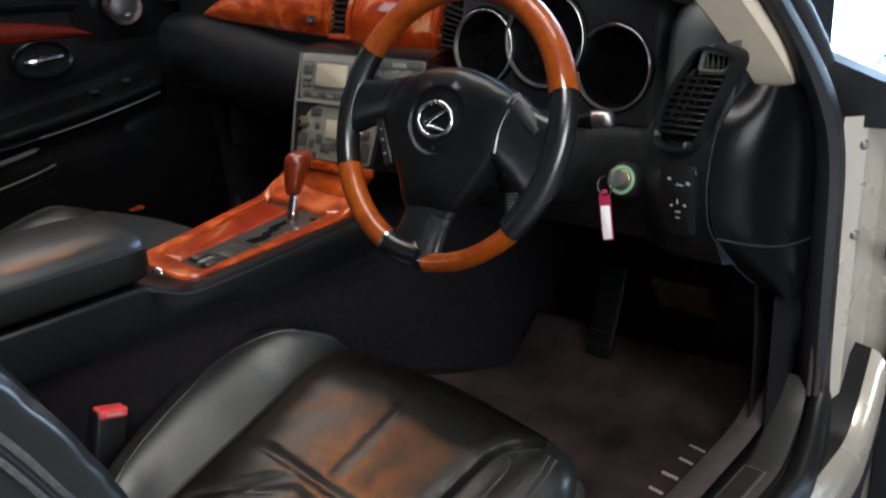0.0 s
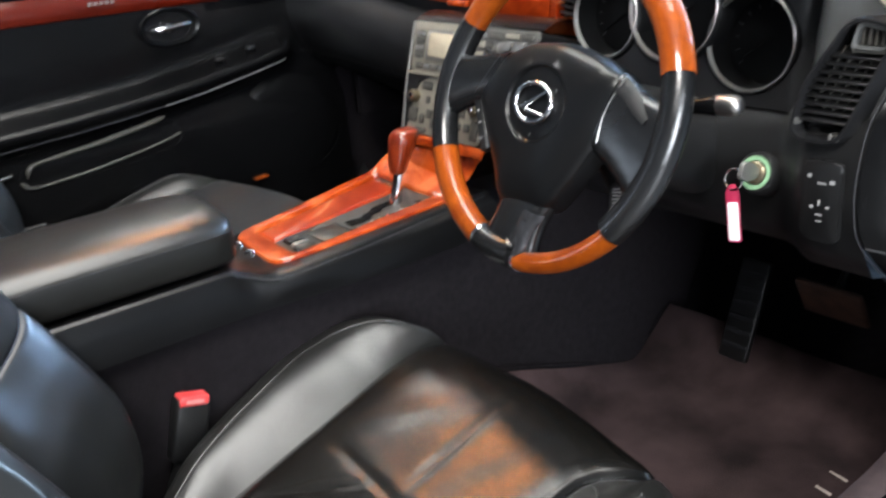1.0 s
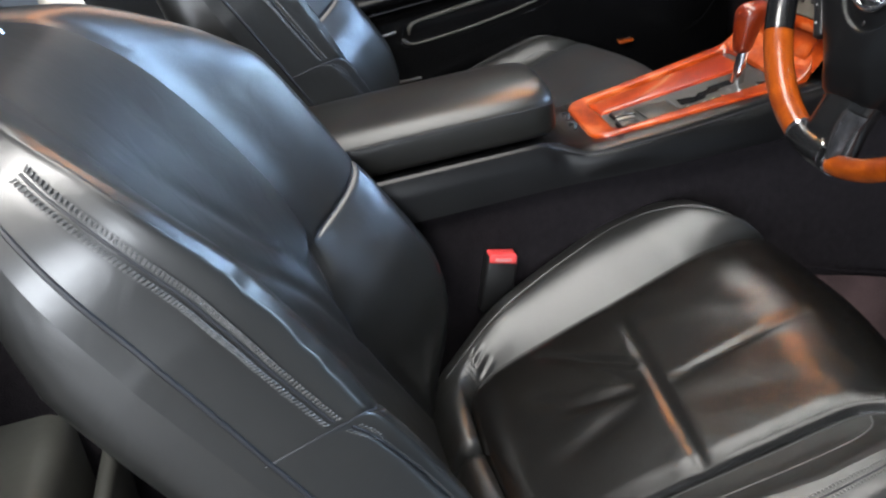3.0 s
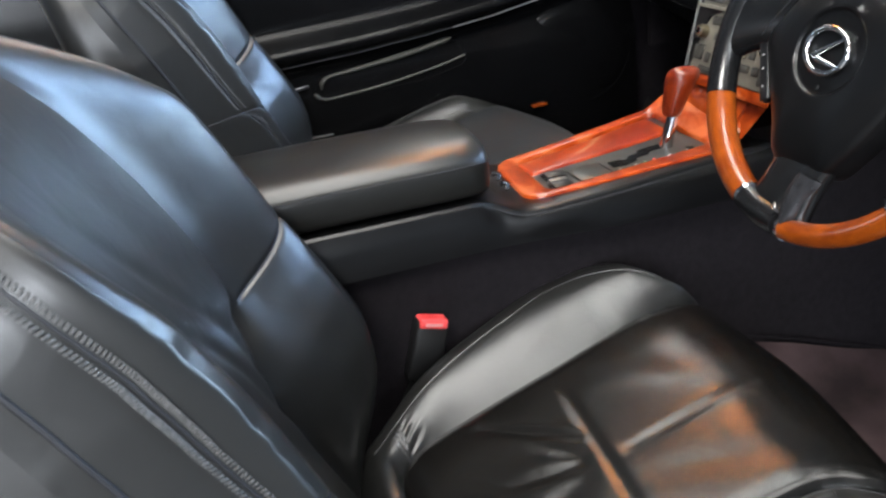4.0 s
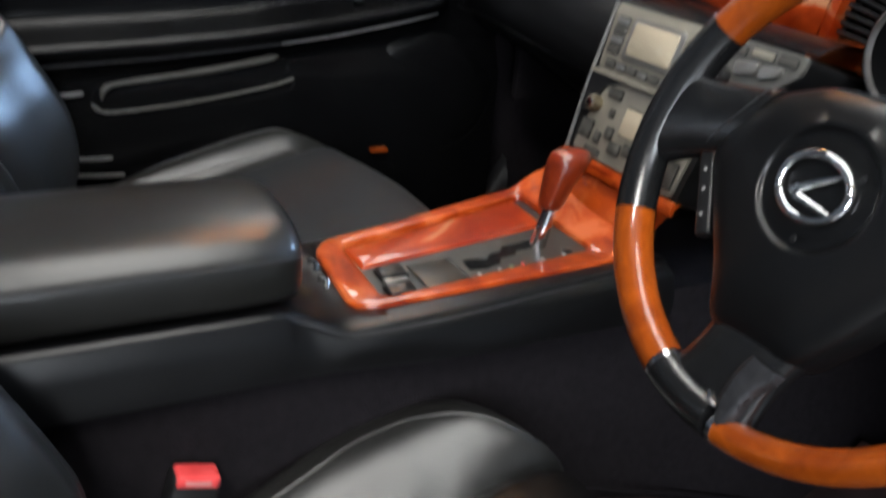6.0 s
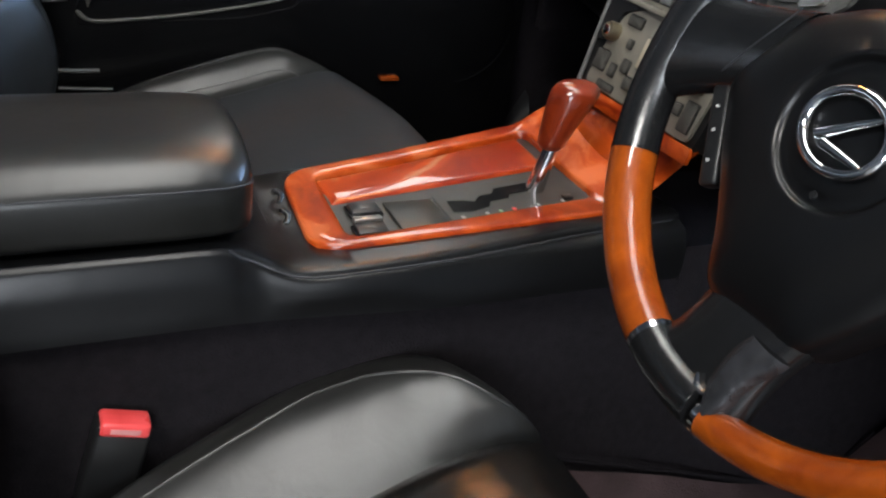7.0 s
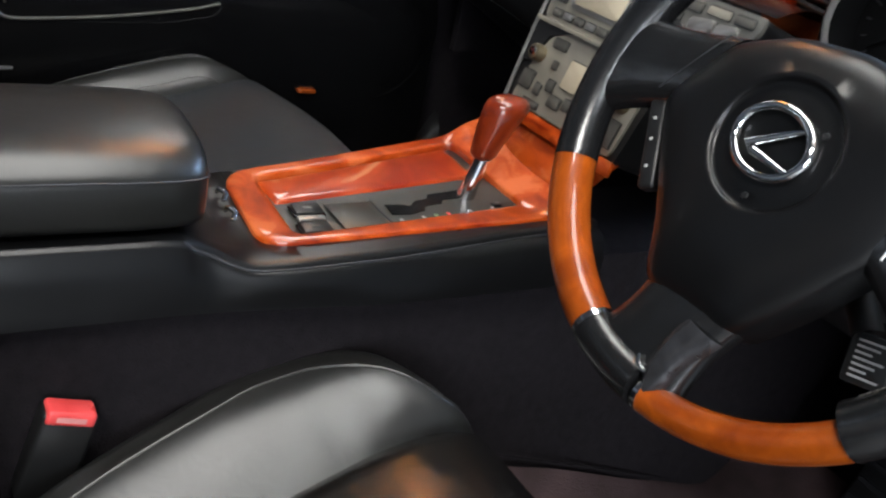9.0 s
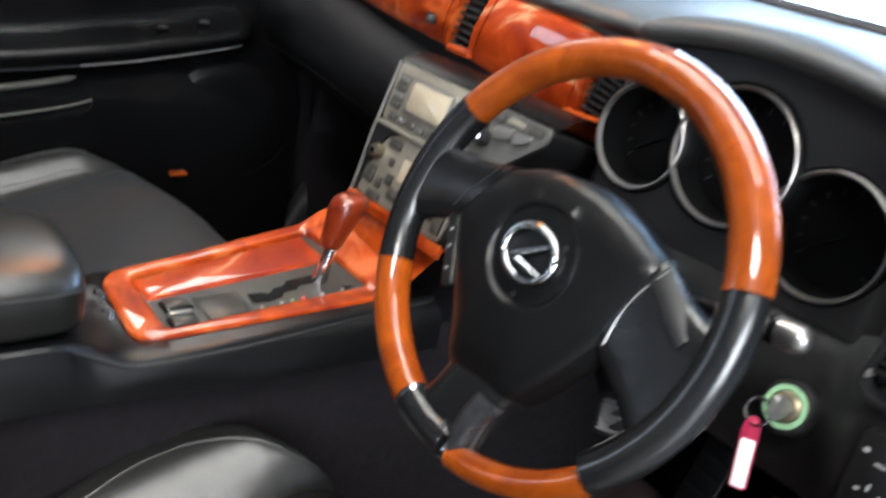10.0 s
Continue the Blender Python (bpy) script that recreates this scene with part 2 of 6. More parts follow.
def bm_grid(rows, close_v=False, close_u=False, cap=False):
    """A sheet through rows of points; close_u joins the ends of each row, cap closes the first and last row."""
    bm = bmesh.new()
    vs = [[bm.verts.new(p) for p in row] for row in rows]
    n, m = len(vs), len(vs[0])
    for i in range(n if close_v else n - 1):
        for j in range(m if close_u else m - 1):
            a, b, c, d = vs[i][j], vs[i][(j + 1) % m], vs[(i + 1) % n][(j + 1) % m], vs[(i + 1) % n][j]
            bm.faces.new((a, b, c, d))
    if cap:
        bm.faces.new(vs[0])
        bm.faces.new(vs[-1])
    bmesh.ops.remove_doubles(bm, verts=bm.verts[:], dist=1e-6)
    return bm


def bm_tube(points, r, sides=8, closed=False, flat=1.0):
    """A tube along points; r: one radius or one for each point."""
    p = [Vector(q) for q in points]
    n = len(p)
    rows, side = [], None
    for i in range(n):
        d = (p[(i + 1) % n] - p[i - 1]) if closed else (p[min(i + 1, n - 1)] - p[max(i - 1, 0)])
        d.normalize()
        if side is None:
            side = d.orthogonal().normalized()
        side = (side - d * side.dot(d)).normalized()
        up = d.cross(side)
        rad = r[i] if isinstance(r, (list, tuple)) else r
        rows.append([p[i] + rad * (math.cos(2 * math.pi * k / sides) * side + flat * math.sin(2 * math.pi * k / sides) * up) for k in range(sides)])
    return bm_grid(rows, close_v=closed, close_u=True, cap=not closed)


def bm_box(x0, x1, y0, y1, z0, z1, r=0.005, seg=3, m=None):
    bm = bmesh.new()
    bmesh.ops.create_cube(bm, size=1.0)
    bmesh.ops.scale(bm, vec=(x1 - x0, y1 - y0, z1 - z0), verts=bm.verts[:])
    if r:
        bmesh.ops.bevel(bm, geom=bm.edges[:], offset=r, segments=seg, profile=0.5, affect="EDGES")
    bmesh.ops.translate(bm, vec=((x0 + x1) / 2, (y0 + y1) / 2, (z0 + z1) / 2), verts=bm.verts[:])
    if m is not None:
        bmesh.ops.transform(bm, matrix=m, verts=bm.verts[:])
    return bm


def bm_prism(outline, depth, r=0.002, m=None, seg=2):
    """An outline in x, y pushed to z from 0 to depth, with its rims rounded."""
    bm = bmesh.new()
    low = [bm.verts.new((x, y, 0)) for x, y in outline]
    high = [bm.verts.new((x, y, depth)) for x, y in outline]
    n = len(outline)
    bm.faces.new(low[::-1])
    top = bm.faces.new(high)
    for i in range(n):
        bm.faces.new((low[i], low[(i + 1) % n], high[(i + 1) % n], high[i]))
    if r:
        bmesh.ops.bevel(bm, geom=list(top.edges), offset=r, segments=seg, profile=0.5, affect="EDGES")
    if m is not None:
        bmesh.ops.transform(bm, matrix=m, verts=bm.verts[:])
    return bm


def bm_lathe(profile, sides, m):
    """A profile of (radius, height) turned about z, then posed."""
    rows = [[m @ Vector((r * math.cos(2 * math.pi * k / sides), r * math.sin(2 * math.pi * k / sides), h)) for k in range(sides)] for r, h in profile]
    bm = bm_grid(rows, close_u=True)
    return bm


def rounded(outline, r, seg=5):
    """The outline with its corners rounded."""
    out = []
    n = len(outline)
    for i in range(n):
        a, b, c = Vector(outline[i - 1]), Vector(outline[i]), Vector(outline[(i + 1) % n])
        u, v = (a - b), (c - b)
        k = min(r, u.length * 0.45, v.length * 0.45)
        p, q = b + u.normalized() * k, b + v.normalized() * k
        for s in range(seg + 1):
            t = s / seg
            out.append(tuple((1 - t) ** 2 * p + 2 * t * (1 - t) * b + t * t * q))
    return out


def frame_of(origin, across, up):
    """A pose whose x runs across, y up and z out of that plane."""
    x = Vector(across).normalized()
    z = x.cross(Vector(up)).normalized()
    y = z.cross(x)
    m = Matrix((x, y, z)).transposed().to_4x4()
    m.translation = origin
    return m


def joined(*bms):
    out = bmesh.new()
    for b in bms:
        me = bpy.data.meshes.new("tmp")
        b.to_mesh(me)
        b.free()
        out.from_mesh(me)
        bpy.data.meshes.remove(me)
    return out


# ---------------------------------------------------------------- hall
GROUND = -0.30
whole("floor", bm_box(-7, 7, -6, 8, GROUND - 0.1, GROUND, 0), CONCRETE, "grey smooth showroom floor", "floor", "structure")
whole("ceiling", bm_box(-7, 7, -6, 8, 3.4, 3.5, 0), CEILING, "dark grey painted ceiling", "ceiling", "structure")
whole("wall_north", joined(bm_box(-7, -4.2, 7.0, 7.1, GROUND, 3.4, 0), bm_box(4.4, 7, 7.0, 7.1, GROUND, 3.4, 0), bm_box(-4.2, 4.4, 7.0, 7.1, 3.15, 3.4, 0)), WALL, "grey painted hall wall", "wall", "structure")
whole("wall_south", bm_box(-7, 7, -6, -5.9, GROUND, 3.4, 0), WALL, "grey painted hall wall", "wall", "structure")
whole("wall_east", bm_box(6.9, 7, -5.9, 7.9, GROUND, 3.4, 0), WALL, "grey painted hall wall", "wall", "structure")
whole("wall_west", bm_box(-7, -6.9, -5.9, 7.9, GROUND, 3.4, 0), WALL, "grey painted hall wall", "wall", "structure")

# glazed front of the hall, bright overcast day behind it
glazing = tagged(new("window_1"), "tall dark-framed glazed front of the hall", "window", kind="structure")
for k in range(6):
    part("window_frame", bm_box(-4.2 + 1.69 * k, -4.13 + 1.69 * k, 7.0, 7.08, GROUND, 3.15, 0.005, 1), RUBBER, glazing)
part("window_rail", bm_box(-4.13, 4.32, 7.02, 7.07, 2.2, 2.26, 0.005, 1), RUBBER, glazing)
DAY = bpy.data.materials.new("overcast_day")
DAY.use_nodes = True
glow = DAY.node_tree.nodes.new("ShaderNodeEmission")
glow.inputs[0].default_value, glow.inputs[1].default_value = (0.52, 0.74, 1.0, 1), 13.0
DAY.node_tree.links.new(glow.outputs[0], DAY.node_tree.nodes["Material Output"].inputs[0])
bm = bmesh.new()
bm.faces.new([bm.verts.new(p) for p in ((-6.5, 8.6, -2.0), (6.5, 8.6, -2.0), (6.5, 8.6, 4.4), (-6.5, 8.6, 4.4))])
whole("backdrop", bm, DAY, "bright overcast daylight beyond the glass", "backdrop", "structure")

# ---------------------------------------------------------------- car shell
shell = thing("convertible_car", (0, 0.6, GROUND), "open champagne car body with black carpeted cabin", "car")
part("cabin_floor", bm_box(-0.74, 0.74, -0.55, 1.5, -0.06, -0.012, 0.004), CARPET, shell, "black carpeted cabin floor")
# toe board rising to the bulkhead
part("toe_board", bm_grid([[(x, y, z) for x in np.linspace(-0.74, 0.74, 12)] for y, z in ((1.02, -0.012), (1.2, 0.02), (1.33, 0.16), (1.42, 0.4), (1.44, 0.54))]), CARPET, shell)
part("rear_bulkhead", bm_box(-0.74, 0.74, -0.62, -0.56, -0.05, 0.62, 0.02), CARPET, shell)
part("tunnel", bm_grid([[(x, y, z) for x, z in ((-0.15, -0.012), (-0.115, 0.1), (-0.095, 0.26), (-0.088, 0.372), (0.0, 0.38), (0.088, 0.372), (0.095, 0.26), (0.115, 0.1), (0.15, -0.012))] for y in np.linspace(-0.5, 1.42, 20)]), CARPET, shell, "carpeted transmission tunnel")


def sill(sign, profile):
    rows = []
    for y in [*np.linspace(-0.5, 0.9, 12), *np.linspace(0.93, 1.06, 14)]:
        up = 0.16 * smooth(0.93, 1.10, y) ** 2
        rows.append([(sign * x, y, z + up) for x, z in profile])
    return bm_grid(rows)


for sign in (-1, 1):
    part("door_sill", sill(sign, ((0.70, -0.02), (0.70, 0.09), (0.715, 0.125), (0.745, 0.135), (0.785, 0.134), (0.828, 0.126))), SOFT, shell, "black door sill", 70)
    part("sill_panel", sill(sign, ((0.828, 0.1262), (0.840, 0.121), (0.848, 0.110), (0.852, 0.09), (0.854, 0.06))), PAINT, shell, "champagne painted sill edge", 70)
    # black colour stands in for the shade below the painted edge
    part("sill_underside", sill(sign, ((0.854, 0.06), (0.852, 0.0), (0.83, -0.12))), RUBBER, shell, "sill underside with shade in its dark colour", 70)


for sign in (-1, 1):
    part("footwell_side", bm_grid([[(sign * (0.735 - 0.03 * smooth(1.0, 1.35, y)), y, z) for y in np.linspace(0.90, 1.46, 12)] for z in np.linspace(-0.05, 0.58, 8)]), CARPET, shell, "black footwell side")
part("bulkhead", bm_box(-0.70, 0.70, 1.45, 1.50, -0.05, 0.56, 0), CARPET, shell)
part("bulkhead", bm_box(-0.78, 0.585, 1.45, 1.49, 0.561, 0.80, 0), CARPET, shell)
part("bulkhead", bm_box(0.585, 0.60, 0.98, 1.449, 0.41, 0.79, 0), CARPET, shell)
part("bulkhead", bm_box(-0.60, -0.585, 0.98, 1.449, 0.41, 0.79, 0), CARPET, shell)
part("front_wing", bm_box(-0.86, 0.86, 1.52, 2.3, 0.30, 0.50, 0.06, 4), PAINT, shell, "champagne bonnet and wings")


# A-pillar and door frame on the driver's side
def band(points, width, normal_to, thick):
    """A strip of some width along points, its flat side to normal_to."""
    p = [Vector(q) for q in points]
    n = Vector(normal_to).normalized()
    rows = []
    for i in range(len(p)):
        d = (p[min(i + 1, len(p) - 1)] - p[max(i - 1, 0)]).normalized()
        s = d.cross(n).normalized() * width / 2
        k = n * thick / 2
        rows.append([p[i] - s - k, p[i] - s * 1.0 + k * 0.3, p[i] - s * 0.75 + k, p[i] + s * 0.75 + k, p[i] + s + k * 0.3, p[i] + s - k])
    return bm_grid(rows, close_u=True, cap=True)


PILLAR = curve([(0.714, 0.965, 0.610), (0.707, 0.90, 0.675), (0.696, 0.85, 0.724), (0.673, 0.75, 0.81), (0.635, 0.55, 0.95), (0.58, 0.3, 1.09)], 22)
part("pillar_trim", band(PILLAR, 0.060, (0.25, -0.75, -0.55), 0.030), BEIGE, shell, "beige textile A-pillar trim")
part("pillar_trim", band([(-q.x, q.y, q.z) for q in PILLAR[11:]], 0.050, (-0.25, -0.75, -0.55), 0.028), BEIGE, shell, "beige textile A-pillar trim")
SEAL = curve([(0.615, 0.30, 1.115), (0.670, 0.56, 0.975), (0.710, 0.76, 0.835), (0.735, 0.87, 0.735), (0.757, 0.935, 0.64), (0.766, 0.968, 0.55), (0.768, 0.98, 0.40), (0.768, 0.992, 0.24), (0.768, 1.01, 0.15), (0.768, 1.02, 0.05)], 40)
part("door_seal", bm_tube(SEAL, [0.015 + 0.007 * smooth(12, 20, k) for k in range(40)], 10, flat=1.4), RUBBER, shell, "black rubber door seal")
OUTER = [(q.x + 0.006, q.y + 0.024, q.z + 0.012) for q in SEAL[:17]]
part("window_seal", bm_tube(OUTER, 0.015, 10), RUBBER, shell, "black outer pillar cover")
part("pillar_foot_cover", bm_prism(rounded([(-0.03, -0.028), (0.11, -0.028), (0.11, 0.028), (0.06, 0.034), (0.02, 0.05), (-0.03, 0.07)], 0.008), 0.05, 0.006, frame_of((0.750, 1.06, 0.612), (1.0, 0.1, 0.0), (0, 0, 1))), RUBBER, shell, "black pillar foot cover")
def at_height(points, z):
    p = sorted(points, key=lambda q: q[2])
    return Vector([interp([(q[2], q[k]) for q in p], z) for k in range(3)])


part("pillar_inner_cover", bm_grid([[at_height(PILLAR, z).lerp(at_height(SEAL[:24], z), t) + Vector((0, 0.012 + 0.01 * math.sin(math.pi * t), 0)) for t in (0, 0.3, 0.6, 1.0)] for z in np.linspace(0.57, 1.08, 16)]), RUBBER, shell, "blue-black pillar cover")
# hinge pillar in body colour
rows = []
for z in np.linspace(-0.2, 0.60, 14):
    rows.append([(0.775, 0.995, z), (0.80, 1.02, z), (0.80, 1.05, z), (0.81, 1.075, z), (0.86, 1.085, z), (0.885, 1.10, z), (0.89, 1.13, z), (0.89, 1.5, z)])
part("hinge_pillar", bm_grid(rows), PAINT, shell, "champagne painted door hinge pillar")
for z in (0.56, 0.43):
    part("hinge_bolt", bm_lathe([(0, 0.004), (0.004, 0.004), (0.006, 0.002), (0.008, 0), (0.008, -0.004)], 12, frame_of((0.797, 1.018, z), (0.7, 0.7, 0), (0, 0, 1))), SATIN, shell)
# solid black box in place of the gap's shade
part("wing_gap_shade", bm_box(0.845, 0.95, 1.068, 1.082, -0.2, 0.33, 0.004), RUBBER, shell, "black box for the shade in the gap behind the front wing")
part("door_check_strap", bm_box(0.83, 0.92, 1.055, 1.075, 0.385, 0.41, 0.005), HARD, shell, "black door check strap")
# windscreen and its header
rows = []
for k in range(9):
    t = k / 8
    rows.append([(x * (0.76 - 0.12 * t), 1.42 - 0.10 * x * x * 2.5 - 0.92 * t, 0.83 + 0.27 * t + (0 if t < 1 else 0)) for x in np.linspace(-1, 1, 17)])
ws = part("windscreen", joined(bm_grid(rows + [[(x, y - 0.002, z - 0.005) for x, y, z in row] for row in rows[::-1]], close_v=True)), GLASS, shell, "clear windscreen")
ws.visible_shadow = False
part("windscreen_seal", bm_tube([(x * 0.78, 1.395 - 0.25 * x * x, 0.822) for x in np.linspace(-1, 1, 24)], 0.012, 8), RUBBER, shell, "black windscreen seal")

# ---------------------------------------------------------------- centre console
console = thing("center_console", (0, 0.4, 0.0), "black leather-topped centre console with red burl wood trim", "console")


def console_z(y):
    return 0.402 + 0.05 * (y - 0.42)


def shoulder_x(y):
    """Where the seam of the console's top runs."""
    return soft([(0.315, 0.0955), (0.335, 0.0965), (0.352, 0.101), (0.38, 0.108), (0.42, 0.112), (0.50, 0.114), (0.57, 0.111), (0.65, 0.106), (0.76, 0.104)], y)


rows = []
for y in [*np.linspace(-0.25, 0.30, 8), 0.315, 0.322, 0.324, 0.326, 0.329, 0.333, 0.338, 0.344, 0.351, 0.36, 0.37, 0.38, 0.392, 0.405, 0.415, 0.425, *np.linspace(0.44, 0.68, 13), 0.695, 0.705, 0.72, 0.74, 0.76]:
    dip = 0.022 * smooth(0.405, 0.425, y) * (1 - smooth(0.695, 0.72, y))
    w = 0.100 + 0.018 * smooth(0.3, 0.55, y)
    wl = w + 0.035 * smooth(0.45, 0.75, y)
    lift = 0.026 * smooth(0.67, 0.76, y)
    z = console_z(max(y, 0.3)) + 0.004 + 0.027 * (1 - smooth(0.305, 0.385, y))
    sx = shoulder_x(y)
    step = 0.0045 * smooth(0.318, 0.330, y)
    low = z - step - 0.0015
    prof = [(-wl - 0.006, 0.362), (-wl - 0.004, z - 0.02 + lift), (-wl + 0.006, z - 0.006 + lift), (-wl + 0.02, z + lift), (-0.05, z - 0.002 - dip), (0.018, z - 0.002 - dip), (min(sx - 0.022, 0.068), z - 0.002 - dip), (min(sx - 0.018, 0.0735), z - 0.0008), (sx - 0.009, z), (sx - 0.003, z - 0.0006), (sx - 0.0008, z - step * 0.5), (sx, low), (sx + 0.0025, low - 0.0008), (max(sx + 0.004, w - 0.002), low - 0.004), (max(sx + 0.006, w + 0.002), low - 0.009), (max(sx + 0.008, w + 0.005), low - 0.018), (w + 0.0085, low - 0.028), (w + 0.0085, 0.362)]
    rows.append([(x, y, zz) for x, zz in prof])
part("body", bm_grid(rows), SMOOTH_LEATHER, console, "soft black leather console body", 60)
# armrest
rows = []
ys = [-0.22, -0.2, *np.linspace(-0.15, 0.24, 10), 0.28, 0.31, 0.328, 0.338, 0.343]
for i, y in enumerate(ys):
    e = interp([(-0.22, 0.9), (-0.19, 1), (0.28, 1.0), (0.31, 0.97), (0.328, 0.92), (0.338, 0.84), (0.343, 0.7)], y)
    c, w, h = -0.011, 0.105 * (0.25 + 0.75 * e), 0.031
    ring = []
    for k in range(44):
        a = 2 * math.pi * k / 44
        ca, sa = math.cos(a), math.sin(a)
        x = math.copysign(abs(ca) ** (0.5 if sa > 0 else 0.36), ca) * w
        z = abs(sa) ** 0.62 * h * (0.45 + 0.55 * e) + 0.008 * (1 - (x / w) ** 2) if sa > 0 else -abs(sa) ** 0.3 * 0.0345 * (0.6 + 0.4 * e)
        ring.append((c + x, y, 0.4565 + z + 0.006 * math.sin((y + 0.2) * 4)))
    rows.append(ring)
arm = part("armrest", bm_grid(rows, close_u=True, cap=True), ARM_LEATHER, console, "padded black leather armrest", 70)
seam = [Vector(r[2]) + Vector((0.0003, 0, 0.0003)) for r in rows]
front = [Vector(rows[-1][k]) + Vector((0, 0.0012, 0)) for k in (2, 20)]
seam += [front[0].lerp(front[1], t) for t in (0.15, 0.4, 0.7, 0.95)]
part("stitched_seam", bm_tube(curve(seam, 90), 0.0010, 6), RUBBER, arm)
part("latch_recess", bm_box(-0.055, 0.02, 0.345, 0.372, 0.395, 0.4045, 0.003), HARD, console, "dark armrest latch recess")
for x, y in ((-0.026, 0.389), (0.016, 0.385)):
    part("latch_clip", bm_tube(curve([(x - 0.012, y, 0.407), (x - 0.005, y - 0.003, 0.413), (x + 0.004, y + 0.002, 0.413), (x + 0.012, y - 0.002, 0.408)], 12), 0.003, 8, flat=0.6), CHROME, console, "small chrome latch clip")
# shoulder seam of the console leather
part("shoulder_seam", bm_tube([(shoulder_x(y) + 0.001, y, console_z(max(y, 0.3)) + 0.004 + 0.027 * (1 - smooth(0.305, 0.385, y)) - 0.0045 * smooth(0.318, 0.330, y) - 0.0008) for y in [*np.linspace(0.318, 0.36, 18), *np.linspace(0.37, 0.75, 24)]], 0.0011, 6), RUBBER, console)

# wood surround of the gear panel
def ring_sheet(outer, inner, z_of, thick):
    """A flat frame between two outlines of equal count, with rounded rims."""
    rows = []
    for d, h in ((0.0, -thick), (0.0, -0.001), (0.03, 0.0008), (0.08, 0.0016), (0.2, 0.002), (0.8, 0.002), (0.92, 0.0016), (0.97, 0.0008), (1.0, -0.001), (1.0, -thick)):
        rows.append([(ox + (ix - ox) * d, oy + (iy - oy) * d, z_of(ox + (ix - ox) * d, oy + (iy - oy) * d) + h) for (ox, oy), (ix, iy) in zip(outer, inner)])
    return bm_grid(rows, close_u=True)


def walk_outline(corners, count, r):
    pts = [Vector(p) for p in rounded(corners, r, 8)]
    lengths = [0.0]
    for i in range(len(pts)):
        lengths.append(lengths[-1] + (pts[(i + 1) % len(pts)] - pts[i]).length)
    out = []
    for k in range(count):
        f = k / count * lengths[-1]
        for i in range(len(pts)):
            if lengths[i + 1] >= f:
                t = (f - lengths[i]) / max(1e-9, lengths[i + 1] - lengths[i])
                out.append(tuple(pts[i].lerp(pts[(i + 1) % len(pts)], t)))
                break
    return out


def bezel_z(x, y):
    return console_z(y) + 0.006 + 0.006 * smooth(0.45, 0.74, y) * smooth(0.02, -0.10, x) + 0.085 * smooth(0.68, 0.80, y) ** 1.3


OUT = walk_outline([(-0.081, 0.404), (0.079, 0.393), (0.088, 0.735), (-0.137, 0.735)], 160, 0.035)
INN = walk_outline([(-0.066, 0.435), (0.067, 0.430), (0.052, 0.694), (-0.108, 0.694)], 160, 0.016)
part("wood_surround", ring_sheet(OUT, INN, bezel_z, 0.012), BURL, console, "glossy red burl wood surround")
# sliding wooden lid beside the gear panel
part("lid_well", bm_grid([[(x, y, bezel_z(x, y) - 0.008) for x in np.linspace(interp([(0.42, -0.070), (0.70, -0.106)], y), -0.006, 6)] for y in np.linspace(0.42, 0.70, 8)]), HARD, console, "dark well under the lid")
lid_rows = []
for y, dz in [(0.4365, -0.012), (0.4365, -0.005), (0.4380, -0.0025), (0.441, -0.0015)] + [(y, -0.001) for y in np.linspace(0.445, 0.672, 14)] + [(0.676, -0.0015), (0.679, -0.0025), (0.6805, -0.005), (0.6805, -0.012)]:
    xl = interp([(0.434, -0.064), (0.684, -0.105)], y) + 0.0035
    xr = interp([(0.434, -0.006), (0.684, -0.030)], y)
    lid_rows.append([(x, y, bezel_z(x, y) + min(dz, dx)) for x, dx in ((xl, -0.012), (xl, -0.005), (xl + 0.0015, -0.0025), (xl + 0.0045, -0.0015), (xl + 0.008, -0.001), ((xl + xr) / 2, 0.0002), (xr - 0.008, -0.001), (xr - 0.004, -0.0015), (xr - 0.0015, -0.0025), (xr, -0.005), (xr, -0.018))])
part("wood_lid", bm_grid(lid_rows), BURL_PALE, console, "glossy burl wood cup holder lid", 50)
panel = part("gear_panel", bm_box(-0.032, 0.082, 0.43, 0.70, 0.385, 0.3925, 0.001, 1, Matrix.Translation((0, 0.42, 0.3975)) @ Matrix.Rotation(0.05, 4, "X") @ Matrix.Translation((0, -0.42, -0.386))), PANEL, console, "dark grey gear panel")


def on_panel(x, y, h=0.0):
    return Vector((x, y, console_z(y) + 0.0020 + h))


# wood ramp up to the stack
part("wood_ramp", bm_grid([[(x, 0.722 + 0.034 * t, 0.432 + 0.008 * smooth(0.02, -0.11, x) * (1 - t) + 0.060 * t) for x in np.linspace(-0.130 + 0.035 * t, 0.087 + 0.025 * t, 14)] for t in np.linspace(0, 1, 8)]), BURL, console, "glossy red burl wood ramp under the stack")
part("ashtray_lid", bm_prism(rounded([(-0.075, 0.008), (0.062, 0.008), (0.07, 0.05), (-0.07, 0.05)], 0.006), 0.004, 0.0015, frame_of((0, 0.722, 0.432), (1, 0, 0), (0, 0.034, 0.060))), BURL, console, "burl wood ashtray lid")

